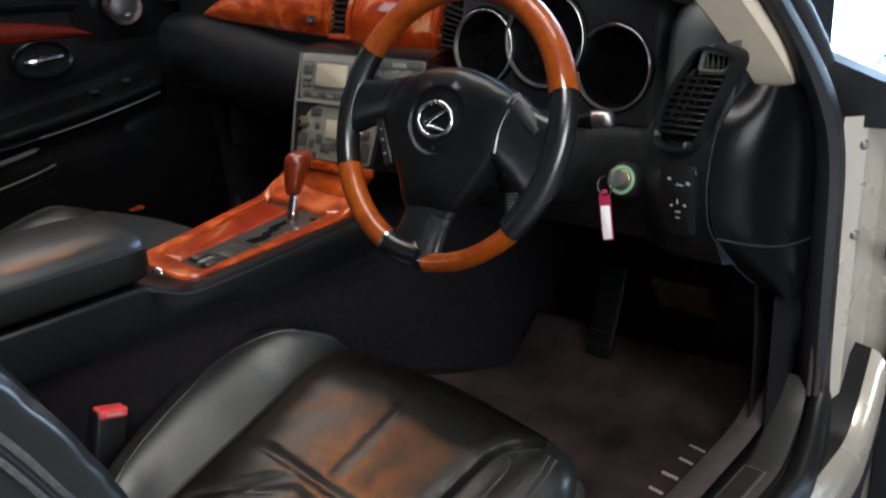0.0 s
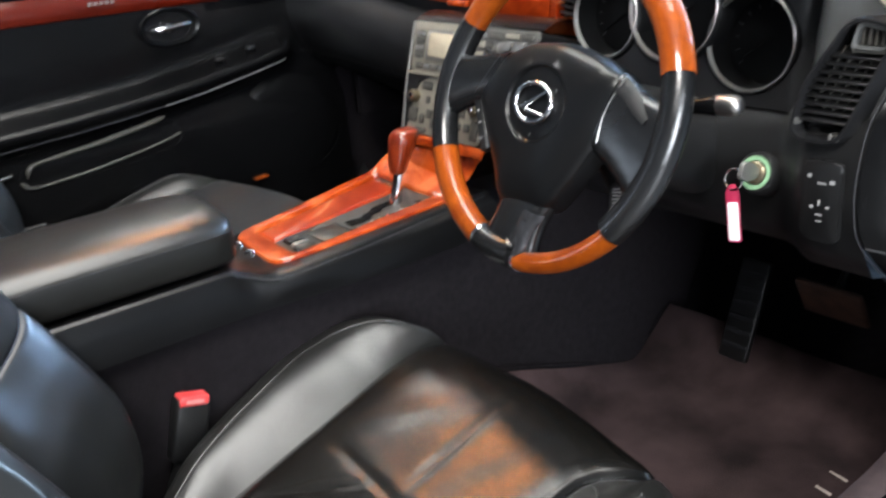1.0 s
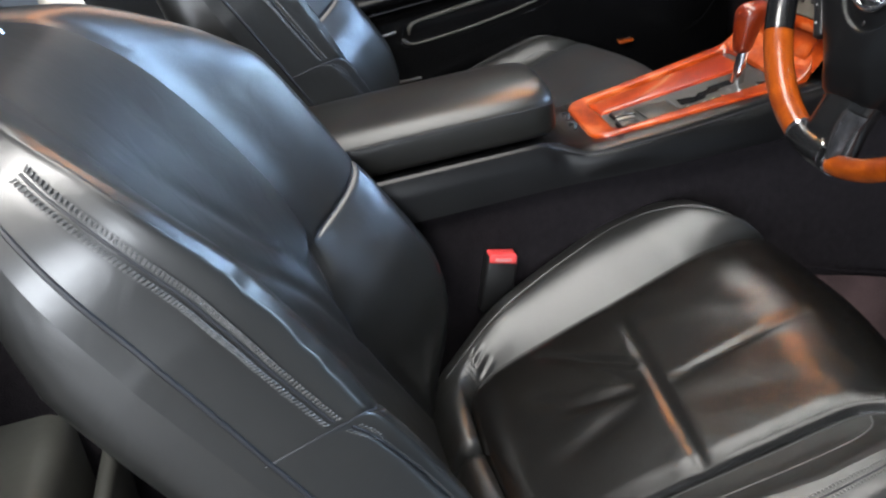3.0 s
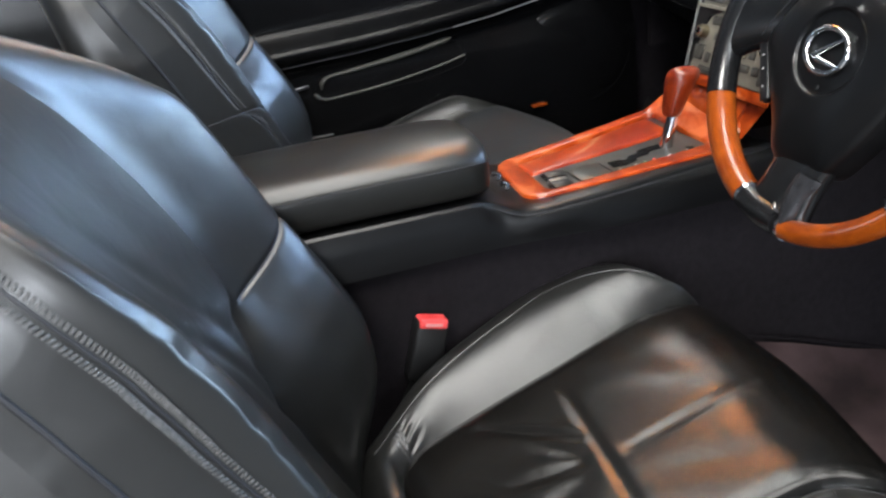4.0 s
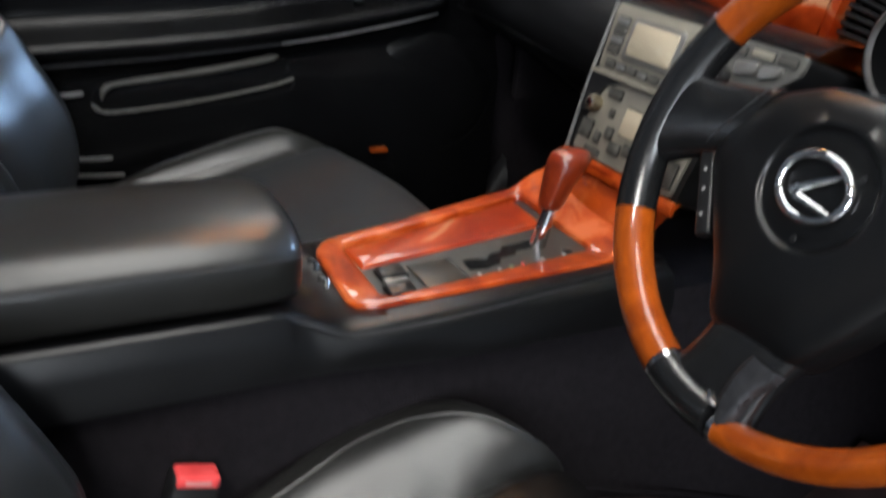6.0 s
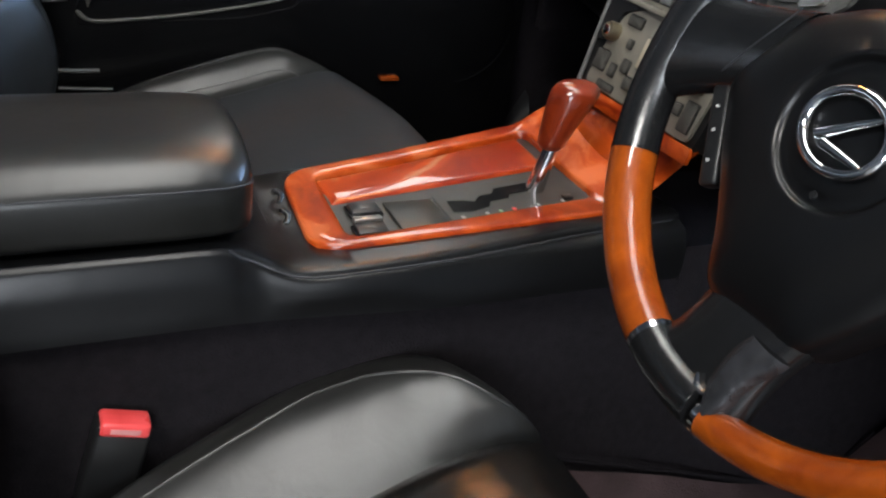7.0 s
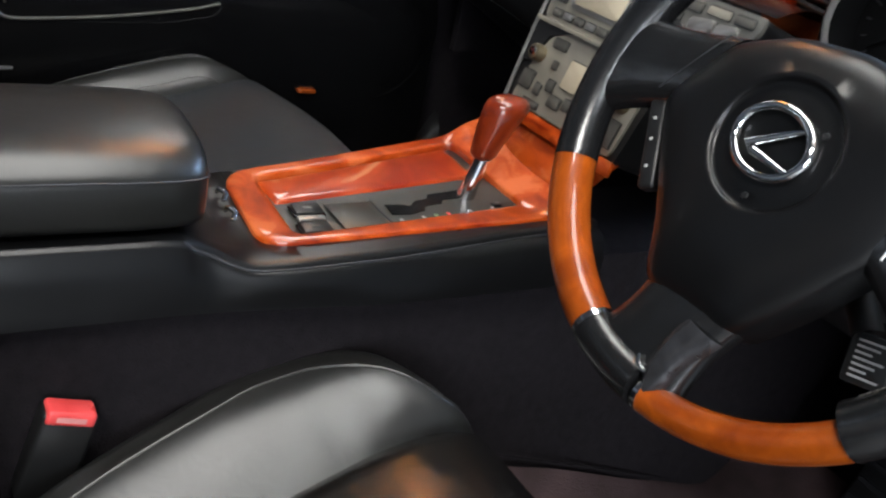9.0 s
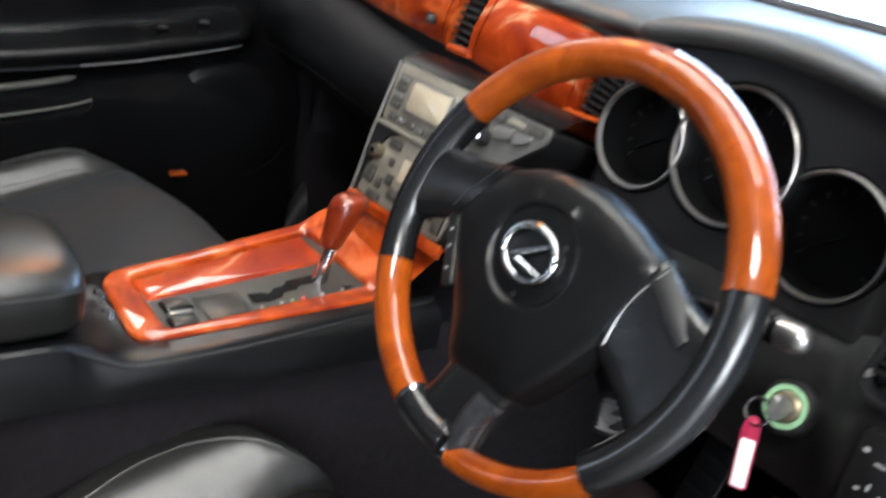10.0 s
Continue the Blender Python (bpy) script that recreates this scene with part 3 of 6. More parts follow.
# gear gate, switches and marks
gate = [(0.016, 0.547), (0.019, 0.564), (0.024, 0.573), (0.014, 0.583), (0.012, 0.598), (0.002, 0.605), (0.000, 0.624), (-0.003, 0.655), (0.015, 0.655), (0.016, 0.616), (0.024, 0.611), (0.026, 0.590), (0.036, 0.584), (0.041, 0.565), (0.038, 0.545)]
part("gear_gate", bm_prism(gate, 0.0012, 0, Matrix.Translation(on_panel(0, 0)) @ Matrix.Rotation(0.05, 4, "X")), GLOSSY, panel, "black stepped gear gate")
for y, colour in ((0.549, PRINT), (0.575, PRINT), (0.590, GREEN), (0.605, RED), (0.632, PRINT), (0.661, PRINT)):
    part("gear_mark", bm_box(-0.0022, 0.0022, -0.0018, 0.0018, 0, 0.0008, 0, 1, Matrix.Translation(on_panel(0.050 - 0.05 * (y - 0.55), y))), colour, panel)
for x, y in ((0.015, 0.461), (0.054, 0.455)):
    part("switch_frame", bm_box(-0.0115, 0.0115, -0.0165, 0.0165, 0, 0.0028, 0.001, 2, Matrix.Translation(on_panel(x, y))), GLOSSY, panel, "glossy black switch frame")
    part("seat_heater_switch", bm_box(-0.0095, 0.0095, -0.0145, 0.0145, 0.001, 0.0065, 0.002, 2, Matrix.Translation(on_panel(x, y)) @ Matrix.Rotation(0.10, 4, "Y")), HARD, panel, "black rocker switch")
    part("switch_mark", bm_box(-0.002, 0.002, -0.004, 0.004, 0.0064, 0.0069, 0, 1, Matrix.Translation(on_panel(x, y)) @ Matrix.Rotation(0.10, 4, "Y")), BUTTON, panel)
part("switch_bridge", bm_box(-0.0045, 0.0045, -0.014, 0.014, 0, 0.006, 0.002, 2, Matrix.Translation(on_panel(0.035, 0.458))), SATIN, panel, "bright strip between the switches")
part("cover_plate", bm_box(-0.030, 0.030, -0.025, 0.025, 0, 0.0018, 0.0008, 2, Matrix.Translation(on_panel(0.035, 0.508))), PANEL, panel, "grey cover plate")
part("plate_groove", bm_box(-0.033, 0.030, -0.0008, 0.0008, 0, 0.0010, 0, 1, Matrix.Translation(on_panel(0.035, 0.536))), RUBBER, panel)
part("lock_button", bm_box(-0.004, 0.004, -0.005, 0.005, 0, 0.003, 0.001, 2, Matrix.Translation(on_panel(0.040, 0.668))), HARD, panel)

# gear lever
lever = thing("gear_lever", (0.012, 0.645, 0.415), "glossy red wood gear knob on a chrome rod", "gear lever")
foot, top = on_panel(0.012, 0.645), Vector((0.020, 0.655, 0.475))
part("rod", bm_tube([foot - Vector((0, 0, 0.004)), foot.lerp(top, 0.4), top, top + Vector((0.001, 0.002, 0.02))], [0.0105, 0.0088, 0.0066, 0.006], 14), CHROME, lever, "chrome gear rod")
rows = []
ax = Vector((0.06, 0.12, 1)).normalized()
for h, a, b, fwd in ((0, 0.007, 0.007, 0), (0.002, 0.0115, 0.0115, 0), (0.007, 0.0140, 0.0145, 0), (0.020, 0.0156, 0.0172, 0.001), (0.036, 0.0178, 0.0206, 0.0035), (0.048, 0.0198, 0.0236, 0.006), (0.056, 0.0206, 0.0250, 0.0075), (0.062, 0.0202, 0.0246, 0.0085), (0.067, 0.0178, 0.0220, 0.009), (0.0700, 0.0135, 0.0165, 0.009), (0.0716, 0.007, 0.009, 0.009), (0.0719, 0.001, 0.002, 0.009)):
    c = Vector((0.0185, 0.651, 0.462)) + ax * h + Vector((0, fwd, 0))
    rows.append([c + Vector((a * math.cos(2 * math.pi * k / 20), b * math.sin(2 * math.pi * k / 20), 0)) for k in range(20)])
part("knob", bm_grid(rows, close_u=True, cap=True), material("knob_wood", (0.17, 0.020, 0.004), 0.3, spec=0.2, coat_rough=0.012, coat=1.0, dark=(0.08, 0.006, 0.001), scale=30, amount=0.5, kind="burl"), lever, "glossy dark red wood knob", 80)

# ---------------------------------------------------------------- seats
SEAT = {"door": 1, "sag": 0.45, "far": 1.0, "wear": 1.0}


def seam_half(y, side):
    """Half the width of the cushion's insert; side 1 towards the door, -1 towards the console."""
    if side > 0:
        return soft([(0.116, 0.0), (0.118, 0.075), (0.121, 0.112), (0.128, 0.140), (0.140, 0.160), (0.17, 0.174), (0.30, 0.179), (0.41, 0.183), (0.475, 0.187), (0.51, 0.195), (0.54, 0.210), (0.57, 0.225), (0.6, 0.230)], y)
    return soft([(0.116, 0.0), (0.118, 0.050), (0.121, 0.075), (0.128, 0.098), (0.140, 0.115), (0.165, 0.131), (0.26, 0.147), (0.357, 0.159), (0.47, 0.175), (0.58, 0.184), (0.6, 0.185)], y)


def piping_half(y, side):
    if side > 0:
        return soft([(0.05, 0.150), (0.10, 0.190), (0.13, 0.206), (0.16, 0.216), (0.236, 0.236), (0.331, 0.253), (0.40, 0.262), (0.45, 0.262), (0.50, 0.255), (0.54, 0.244), (0.57, 0.236), (0.6, 0.234)], y)
    return soft([(0.05, 0.120), (0.10, 0.140), (0.13, 0.158), (0.16, 0.178), (0.236, 0.219), (0.331, 0.251), (0.40, 0.268), (0.43, 0.268), (0.477, 0.254), (0.51, 0.234), (0.54, 0.208), (0.56, 0.196), (0.6, 0.190)], y)


def seat_half(y, side):
    if side > 0:
        return soft([(0.05, 0.190), (0.10, 0.226), (0.14, 0.244), (0.21, 0.268), (0.30, 0.289), (0.40, 0.304), (0.46, 0.304), (0.505, 0.296), (0.547, 0.276), (0.573, 0.258), (0.6, 0.248)], y)
    return soft([(0.05, 0.145), (0.10, 0.175), (0.14, 0.202), (0.21, 0.248), (0.30, 0.281), (0.40, 0.308), (0.46, 0.306), (0.505, 0.290), (0.547, 0.256), (0.573, 0.222), (0.6, 0.208)], y)


def bolster_rise(y, side):
    if side > 0:
        return soft([(0.05, 0.0), (0.12, 0.010), (0.20, 0.022), (0.40, 0.027), (0.48, 0.022), (0.54, 0.010), (0.58, 0.002)], y)
    return soft([(0.05, 0.0), (0.12, 0.016), (0.20, 0.032), (0.40, 0.037), (0.50, 0.036), (0.55, 0.024), (0.585, 0.006)], y)


def seat_base(y):
    return 0.193 + 0.22 * (y - 0.146)


# folds pressed into the cushion: ends (x, y), width, depth
FOLDS = [((-0.15, 0.340), (0.19, 0.308), 0.006, 0.0028), ((0.040, 0.345), (0.028, 0.51), 0.0075, 0.0030), ((-0.100, 0.228), (-0.012, 0.312), 0.007, 0.0040), ((-0.05, 0.262), (0.018, 0.302), 0.008, 0.0030), ((0.012, 0.225), (0.030, 0.295), 0.008, 0.0034), ((-0.03, 0.19), (0.012, 0.225), 0.015, 0.0026), ((0.08, 0.20), (0.05, 0.29), 0.014, 0.0020), ((-0.12, 0.36), (-0.02, 0.47), 0.02, 0.0014), ((0.09, 0.36), (0.14, 0.50), 0.018, 0.0014)]


def fold_depth(x, y):
    z = 0.0
    p = Vector((x, y))
    for a, b, w, d in FOLDS:
        a, b = Vector(a), Vector(b)
        ab = b - a
        t = min(1.0, max(0.0, (p - a).dot(ab) / ab.dot(ab)))
        off = (p - a - ab * t).length
        taper = 0.35 + 0.65 * math.sin(math.pi * min(1, max(0, 0.1 + 0.8 * t)))
        z += 0.72 * SEAT["wear"] * d * taper * (-math.exp(-(off / w) ** 2) + 0.18 * math.exp(-((off - 3.0 * w) / (2.4 * w)) ** 2))
    return z


def cushion_point(u, y, drop, fwd):
    """u from -1 to 1 across: 0.5 at the insert's seam, 0.8 at the piping, 1 under the edge."""
    a = abs(u)
    side = SEAT["door"] * (1 if u > 0 else -1)
    s, p, w = seam_half(y, side), piping_half(y, side), seat_half(y, side)
    rise = bolster_rise(y, side)
    tail = 0.012 * math.exp(-((y - 0.090) / 0.020) ** 2)
    if a <= 0.5:
        x = s * a / 0.5
        edge = min(1.0, (s - x) / 0.028, max(0.0, y - 0.117) / 0.030)
        z = -0.006 + 0.014 * math.sqrt(max(0.0, 1 - (1 - edge) ** 2)) + 0.004 * (1 - (a / 0.5) ** 2) + fold_depth(SEAT["door"] * math.copysign(x, u), y) * smooth(0, 0.5, edge)
    elif a <= 0.8:
        b = (a - 0.5) / 0.3
        x = s + (p - s) * b
        roll = 0.48 * b + 0.52 * math.sin(b * math.pi / 2)
        if side > 0:
            roll = 0.55 * smooth(0.25, 1.0, b) + 0.45 * b
        z = -0.006 + (rise + 0.006) * roll + 0.003 * math.sin(math.pi * b) * (1 if side < 0 else 0.4) + tail * (1 - b * b) + 0.003 * (1 - b) * smooth(0.16, 0.12, y)
        if side < 0:
            gather = math.exp(-((x - 0.140) / 0.022) ** 2 - ((y - 0.148) / 0.016) ** 2)
            z += 0.0028 * gather * math.sin((y + 0.5 * (x - 0.14)) * 900)
        if y < 0.121:
            z += 0.006 * smooth(0.121, 0.108, y) * (1 - b)
    else:
        b = (a - 0.8) / 0.2
        x = p + (w - p) * math.sin(min(1, b / 0.62) * math.pi / 2) - 0.012 * smooth(0.62, 1, b)
        z = rise - 0.002 * smooth(0, 0.1, b) * (1 - smooth(0.1, 0.25, b)) - (0.016 * (b / 0.5) ** 2 if b < 0.5 else 0.016 + 0.075 * ((b - 0.5) / 0.5))
    back = 0.040 * smooth(-0.02, 0.30, x * side) * smooth(0.36, 0.58, y) if side > 0 else 0.0
    return (math.copysign(x, u), y + fwd - back, seat_base(y) + z - drop)


def on_cushion(x, y):
    """A place on the cushion's skin outside the insert."""
    side = SEAT["door"] * (1 if x > 0 else -1)
    s, p, w = seam_half(y, side), piping_half(y, side), seat_half(y, side)
    a = abs(x)
    u = 0.5 + 0.3 * (a - s) / (p - s) if a <= p else 0.8 + 0.2 * 0.62 * math.asin(min(1, (a - p) / (w - p))) / (math.pi / 2)
    return Vector(cushion_point(math.copysign(u, x), y, 0, 0))


def cushion_rows(us, v_list):
    return [[cushion_point(u, *v) for u in us] for v in v_list]


def front_drop(y):
    t = min(1.0, max(0.0, (y - 0.455) / 0.132))
    return 0.055 * (1 - math.sqrt(max(0.0, 1 - t * t)))


CUSHION_V = [(y, 0.05 * (1 - smooth(0.05, 0.105, y)) + front_drop(y), 0) for y in [*np.linspace(0.05, 0.115, 14), *np.linspace(0.117, 0.145, 16), *np.linspace(0.149, 0.545, 84), 0.552, 0.559, 0.566, 0.572, 0.577, 0.581, 0.584, 0.586]] + \
            [(0.587, 0.070, 0.0), (0.587, 0.11, -0.006), (0.587, 0.15, -0.02)]
INSERT_V = [v for v in CUSHION_V if v[0] > 0.1165]


def span(a, b, n):
    return [a + (b - a) * k / (n - 1) for k in range(n)]


B = Vector((0, -0.46, 0.888))
N = Vector((0, 0.888, 0.46))
HINGE = Vector((0, 0.13, 0.17))


def blur(f, x, r):
    """The mean of f about x, to round the joints of a table."""
    return sum(w * f(x + r * d) for w, d in ((1, -1.0), (2, -0.5), (3, 0.0), (2, 0.5), (1, 1.0))) / 9


def back_point(x, s, n):
    return Vector((x, 0, 0)) + HINGE + B * s + N * n


def wing(s):
    return soft([(0.0, -0.045), (0.05, 0.02), (0.1, 0.062), (0.16, 0.082), (0.21, 0.084), (0.26, 0.083), (0.29, 0.080), (0.302, 0.078), (0.312, 0.078), (0.34, 0.079), (0.42, 0.080), (0.48, 0.078), (0.54, 0.055), (0.60, 0.02), (0.66, -0.02), (0.70, -0.06)], s)


def back_half(s):
    return blur(lambda q: soft(HALF, q), s, 0.03)


HALF = [(0.0, 0.255), (0.3, 0.27), (0.45, 0.272), (0.54, 0.258), (0.60, 0.235), (0.66, 0.19), (0.69, 0.14), (0.70, 0.11)]
CREASE = 0.300


def back_base(s):
    """How deep the backrest's middle lies."""
    return blur(lambda q: soft([(0, -0.055), (0.08, -0.048), (0.2, -0.036), (0.3, -0.018), (0.4, -0.006), (0.55, -0.012), (0.64, -0.03), (0.68, -0.05), (0.70, -0.075)], q), s, 0.02)


def wing_seam(s):
    """Where the wing begins, as a share of the half width."""
    return soft([(0.0, 0.46), (0.08, 0.44), (0.14, 0.405), (0.20, 0.40), (0.25, 0.45), (0.285, 0.525), (0.302, 0.55), (0.40, 0.56), (0.70, 0.60)], s)


LOW = [(0.0, -0.08), (0.02, 0.06), (0.05, 0.17), (0.12, 0.32), (0.28, 0.55), (0.45, 0.81), (0.60, 0.97), (0.70, 0.98), (0.78, 0.88), (0.85, 0.70)]
HIGH = [(0.0, 0.09), (0.15, 0.27), (0.30, 0.52), (0.42, 0.71), (0.52, 0.845), (0.60, 0.93), (0.67, 0.985), (0.73, 1.0), (0.79, 0.93), (0.85, 0.74)]


def back_at(w, s):
    """The backrest's front: w from -2 to 2 across, 1 at the wing's seam, 2 at the side; s along its height."""
    a = abs(w)
    side = SEAT["door"] * (1 if w > 0 else -1)
    f = SEAT["sag"] if side > 0 else SEAT["far"]
    h, base = back_half(s) + (0.012 * smooth(0.46, 0.58, s) if f < 1 else 0.0), back_base(s)
    full = base + (wing(s) - base) * f
    su = wing_seam(s)
    if a <= 1:
        u, n = su * a, base
        if s > CREASE:
            n += (full - base) * 0.09 * smooth(0.3, 1, a) * smooth(CREASE, CREASE + 0.02, s) - 0.010 * (1 - a * a) * smooth(CREASE, 0.42, s) * (1 - smooth(0.55, 0.66, s))
        else:
            n -= (full - base) * 0.03 * smooth(0.8, 1, a)
        x = math.copysign(u * h, w) * SEAT["door"]
        for x0, lean, depth, wide in ((-0.075, 0.60, 0.0034, 0.016), (-0.015, 0.75, 0.0040, 0.015), (0.050, 0.70, 0.0034, 0.018), (0.095, 0.30, 0.0024, 0.014)):
            n -= depth * math.exp(-((x - x0 - lean * (s - 0.3)) / wide) ** 2) * smooth(0.08, 0.2, s) * (1 - smooth(0.40, 0.58, s))
    else:
        b = a - 1
        u = su + (1 - su) * b
        k = 0.85 * smooth(0.17, CREASE + 0.01, s) + 0.15 * smooth(CREASE - 0.004, CREASE + 0.004, s)
        low, high = (base + (full - base) * soft(t, b) for t in (LOW, HIGH))
        n = (1 - k) * low + k * high
        n -= 0.0045 * f ** 0.5 * math.exp(-((s - CREASE) / 0.003) ** 2) * smooth(0, 0.1, b)
        off = a - seam_w(s)
        n += (0.0030 * math.exp(-((abs(off) - 0.055) / 0.030) ** 2) - 0.0042 * math.exp(-(off / 0.016) ** 2)) * smooth(0.06, 0.1, s) * (1 - smooth(0.60, 0.64, s))
        if f < 1:
            n -= 0.0012 * math.exp(-((b - 0.42 - 1.1 * (s - 0.3)) / 0.05) ** 2) * smooth(0.305, 0.33, s) * (1 - smooth(0.36, 0.46, s))
            n -= 0.0010 * math.exp(-((b - 0.62 - 0.7 * (s - 0.3)) / 0.04) ** 2) * smooth(0.305, 0.33, s) * (1 - smooth(0.34, 0.40, s))
            n += 0.0011 * math.sin(150 * s + 3.0 * math.sin(37 * s) + 9 * b) * math.exp(-((b - 0.80) / 0.07) ** 2) * smooth(0.32, 0.36, s) * (1 - smooth(0.46, 0.55, s))
            n += 0.0008 * math.sin(170 * s + 14 * b) * math.exp(-((b - 0.66) / 0.07) ** 2) * smooth(0.20, 0.24, s) * (1 - smooth(0.285, 0.298, s))
        if b > 0.85:
            c = (b - 0.85) / 0.15
            n = n + (-0.075 - n) * (0.55 * c + 0.45 * c * c)
    lift = 0.06 * max(0.0, a - 1) ** 4 * (1 - smooth(0.36, 0.52, s)) * smooth(0.0, 0.2, s)
    return back_point(math.copysign(u * h, w), s + lift, n)


def back_rows(ws, s_list):
    return [[back_at(w, s) for w in ws] for s in s_list]


def seam_w(s):
    """Where the stitched seam runs on the outer wing."""
    return soft([(0.05, 1.74), (0.19, 1.78), (0.29, 1.86), (0.31, 1.885), (0.40, 1.90), (0.62, 1.90)], s)


def stitches(sign, s0, s1, shift):
    """A row of short raised stitches beside a seam of the backrest."""
    bm = bmesh.new()
    n = int((s1 - s0) / 0.0036)
    for k in range(n):
        q = s0 + (s1 - s0) * (k + 0.5) / n
        m, t, along = back_at(sign * seam_w(q), q), back_at(sign * (seam_w(q) + 0.02), q), back_at(sign * seam_w(q + 0.004), q + 0.004)
        t, along = (t - m).normalized() * shift, (along - m).normalized()
        up = t.cross(along).normalized()
        up = up if up.dot(N) + sign * up.x > 0 else -up
        a, b = m + t * 0.0030 + up * 0.0022, m + t * 0.0080 + along * 0.0012 + up * 0.0032
        c, e, out = (a + b) / 2, along * 0.0011, up * 0.0009
        vs = [bm.verts.new(p) for p in (a - e, a + e, b + e, b - e, c - e * 0.6 + out, c + e * 0.6 + out)]
        for f in ((0, 1, 5, 4), (1, 2, 5), (2, 3, 4, 5), (3, 0, 4)):
            bm.faces.new([vs[i] for i in f])
    return bm


def build_seat(label):
    door = SEAT["door"]
    seat = thing("bucket_seat", (0, 0, 0), label, "car seat", "front seats")
    part("seat_insert", bm_grid(cushion_rows(span(-0.5, 0.5, 91), INSERT_V)), LEATHER_WORN if SEAT["wear"] else MATT_LEATHER, seat, "creased worn leather seat insert" if SEAT["wear"] else "plain slate leather seat insert", 80)
    for sign in (-1, 1):
        part("seat_bolster", bm_grid(cushion_rows(span(sign * 0.5, sign * 0.8, 18), CUSHION_V)), LEATHER, seat, "smooth black leather cushion bolster", 80)
        part("seat_side", bm_grid(cushion_rows(span(sign * 0.8, sign * 1.0, 18), CUSHION_V)), LEATHER, seat, "black leather cushion side", 80)
        part("piping", bm_tube([Vector(cushion_point(sign * 0.5, *v)) for v in INSERT_V if 0.122 < v[0] < 0.572], 0.0012, 6), RUBBER, seat)
    part("piping", bm_tube([Vector(cushion_point(-door * 0.8, *v)) for v in CUSHION_V if 0.10 < v[0] < 0.572 and v[1] < 0.04], 0.0015, 6), LEATHER, seat)
    # lens-shaped strip and double stitching on the door side
    lens = [(0.150, 0.108), (0.190, 0.13), (0.205, 0.163), (0.212, 0.22), (0.216, 0.30), (0.220, 0.39), (0.2225, 0.44), (0.220, 0.470), (0.210, 0.490), (0.197, 0.497)]
    part("panel_seam", bm_tube(curve([on_cushion(door * x, y) for x, y in lens], 60), 0.0012, 6), THREAD, seat, "thin pale seam")
    for dx in (-0.005, 0.0, 0.005):
        path = [on_cushion(door * (soft([(0.15, 0.260), (0.25, 0.271), (0.40, 0.277), (0.46, 0.275), (0.50, 0.267), (0.53, 0.258)], y) + dx), y) + Vector((0, 0, (0.0010 if dx else 0.0003) - front_drop(y))) for y in np.linspace(0.15, 0.515, 90)]
        if dx == 0:
            part("seam", bm_tube(path, 0.0012, 6), RUBBER, seat)
            continue
        bm = bmesh.new()
        for a, b in zip(path, path[1:]):
            d = (b - a) * 0.28
            c = (a + b) / 2
            across = Vector((0.0016, 0, 0))
            vs = [bm.verts.new(p) for p in (c - d - across, c - d + across, c + d + across, c + d - across, c + Vector((0, 0, 0.0011)))]
            for f in ((0, 1, 4), (1, 2, 4), (2, 3, 4), (3, 0, 4)):
                bm.faces.new([vs[i] for i in f])
        tagged(part("topstitch", bm, THREAD, seat, "grey double stitching"), kind="stuff")
    # skirt and base under the cushion
    rows = []
    for f in (0, 1, 2, 3):
        row = []
        for y, w in ((0.04, 0.0), (0.045, 0.13), (0.10, 0.17), (0.24, 0.235), (0.36, 0.268), (0.46, 0.265), (0.52, 0.24), (0.55, 0.19), (0.558, 0.0)):
            row.append((w, y, seat_base(y) - (0.045, 0.075, 0.12, 0.16)[f]))
        rows.append([(x * (1, 1, 0.93, 0.88)[f], y, z) for x, y, z in row] + [(-x * (1, 1, 0.93, 0.88)[f], y, z) for x, y, z in row[-2:0:-1]])
    part("seat_base", bm_grid(rows, close_u=True, cap=True), SOFT, seat, "black plastic seat base")
    for sign in (-1, 1):
        part("side_trim", bm_grid([[(sign * (0.255 + 0.024 * smooth(0.05, 0.30, y) + dx), y, (seat_base(y) - 0.066) * (1 - d) + 0.02 * d) for y in np.linspace(0.02, 0.53, 24)] for dx, d in ((-0.03, 0.0), (-0.012, 0.0), (-0.004, 0.05), (0.0, 0.2), (-0.002, 0.5), (-0.012, 0.8), (-0.03, 1.0))]), TRIM, seat, "dark grey plastic side trim", 60)
        part("seat_rail", bm_box(sign * 0.21 - 0.02, sign * 0.21 + 0.02, 0.0, 0.50, -0.052, 0.03, 0.004), HARD, seat, "dark metal seat rail")
    cap = walk_outline([(0.165, 0.135), (0.215, 0.205), (0.268, 0.212), (0.275, 0.150), (0.272, 0.100), (0.250, 0.050), (0.234, 0.054), (0.205, 0.090)], 48, 0.014)
    part("front_cap", bm_prism([(door * x, z) for x, z in (cap if door > 0 else cap[::-1])], 0.022, 0.006, frame_of((-door * 0.010, 0.545, 0), (1, 0, 0), (0, 0.06, 1))), TRIM, seat, "rounded grey plastic end cap")
    # backrest
    low = [*np.linspace(0.0, 0.28, 36), 0.286, 0.291, 0.2945, 0.297, 0.2985, CREASE]
    high = [CREASE, 0.3015, 0.303, 0.3055, 0.309, 0.314, *np.linspace(0.32, 0.60, 40), 0.61, 0.62, 0.64, 0.655, 0.67, 0.68, 0.69, 0.70]
    part("backrest_insert", bm_grid(back_rows(span(-1.0, 1.0, 61), low[:-1] + high)), LEATHER, seat, "creased leather backrest insert", 80)
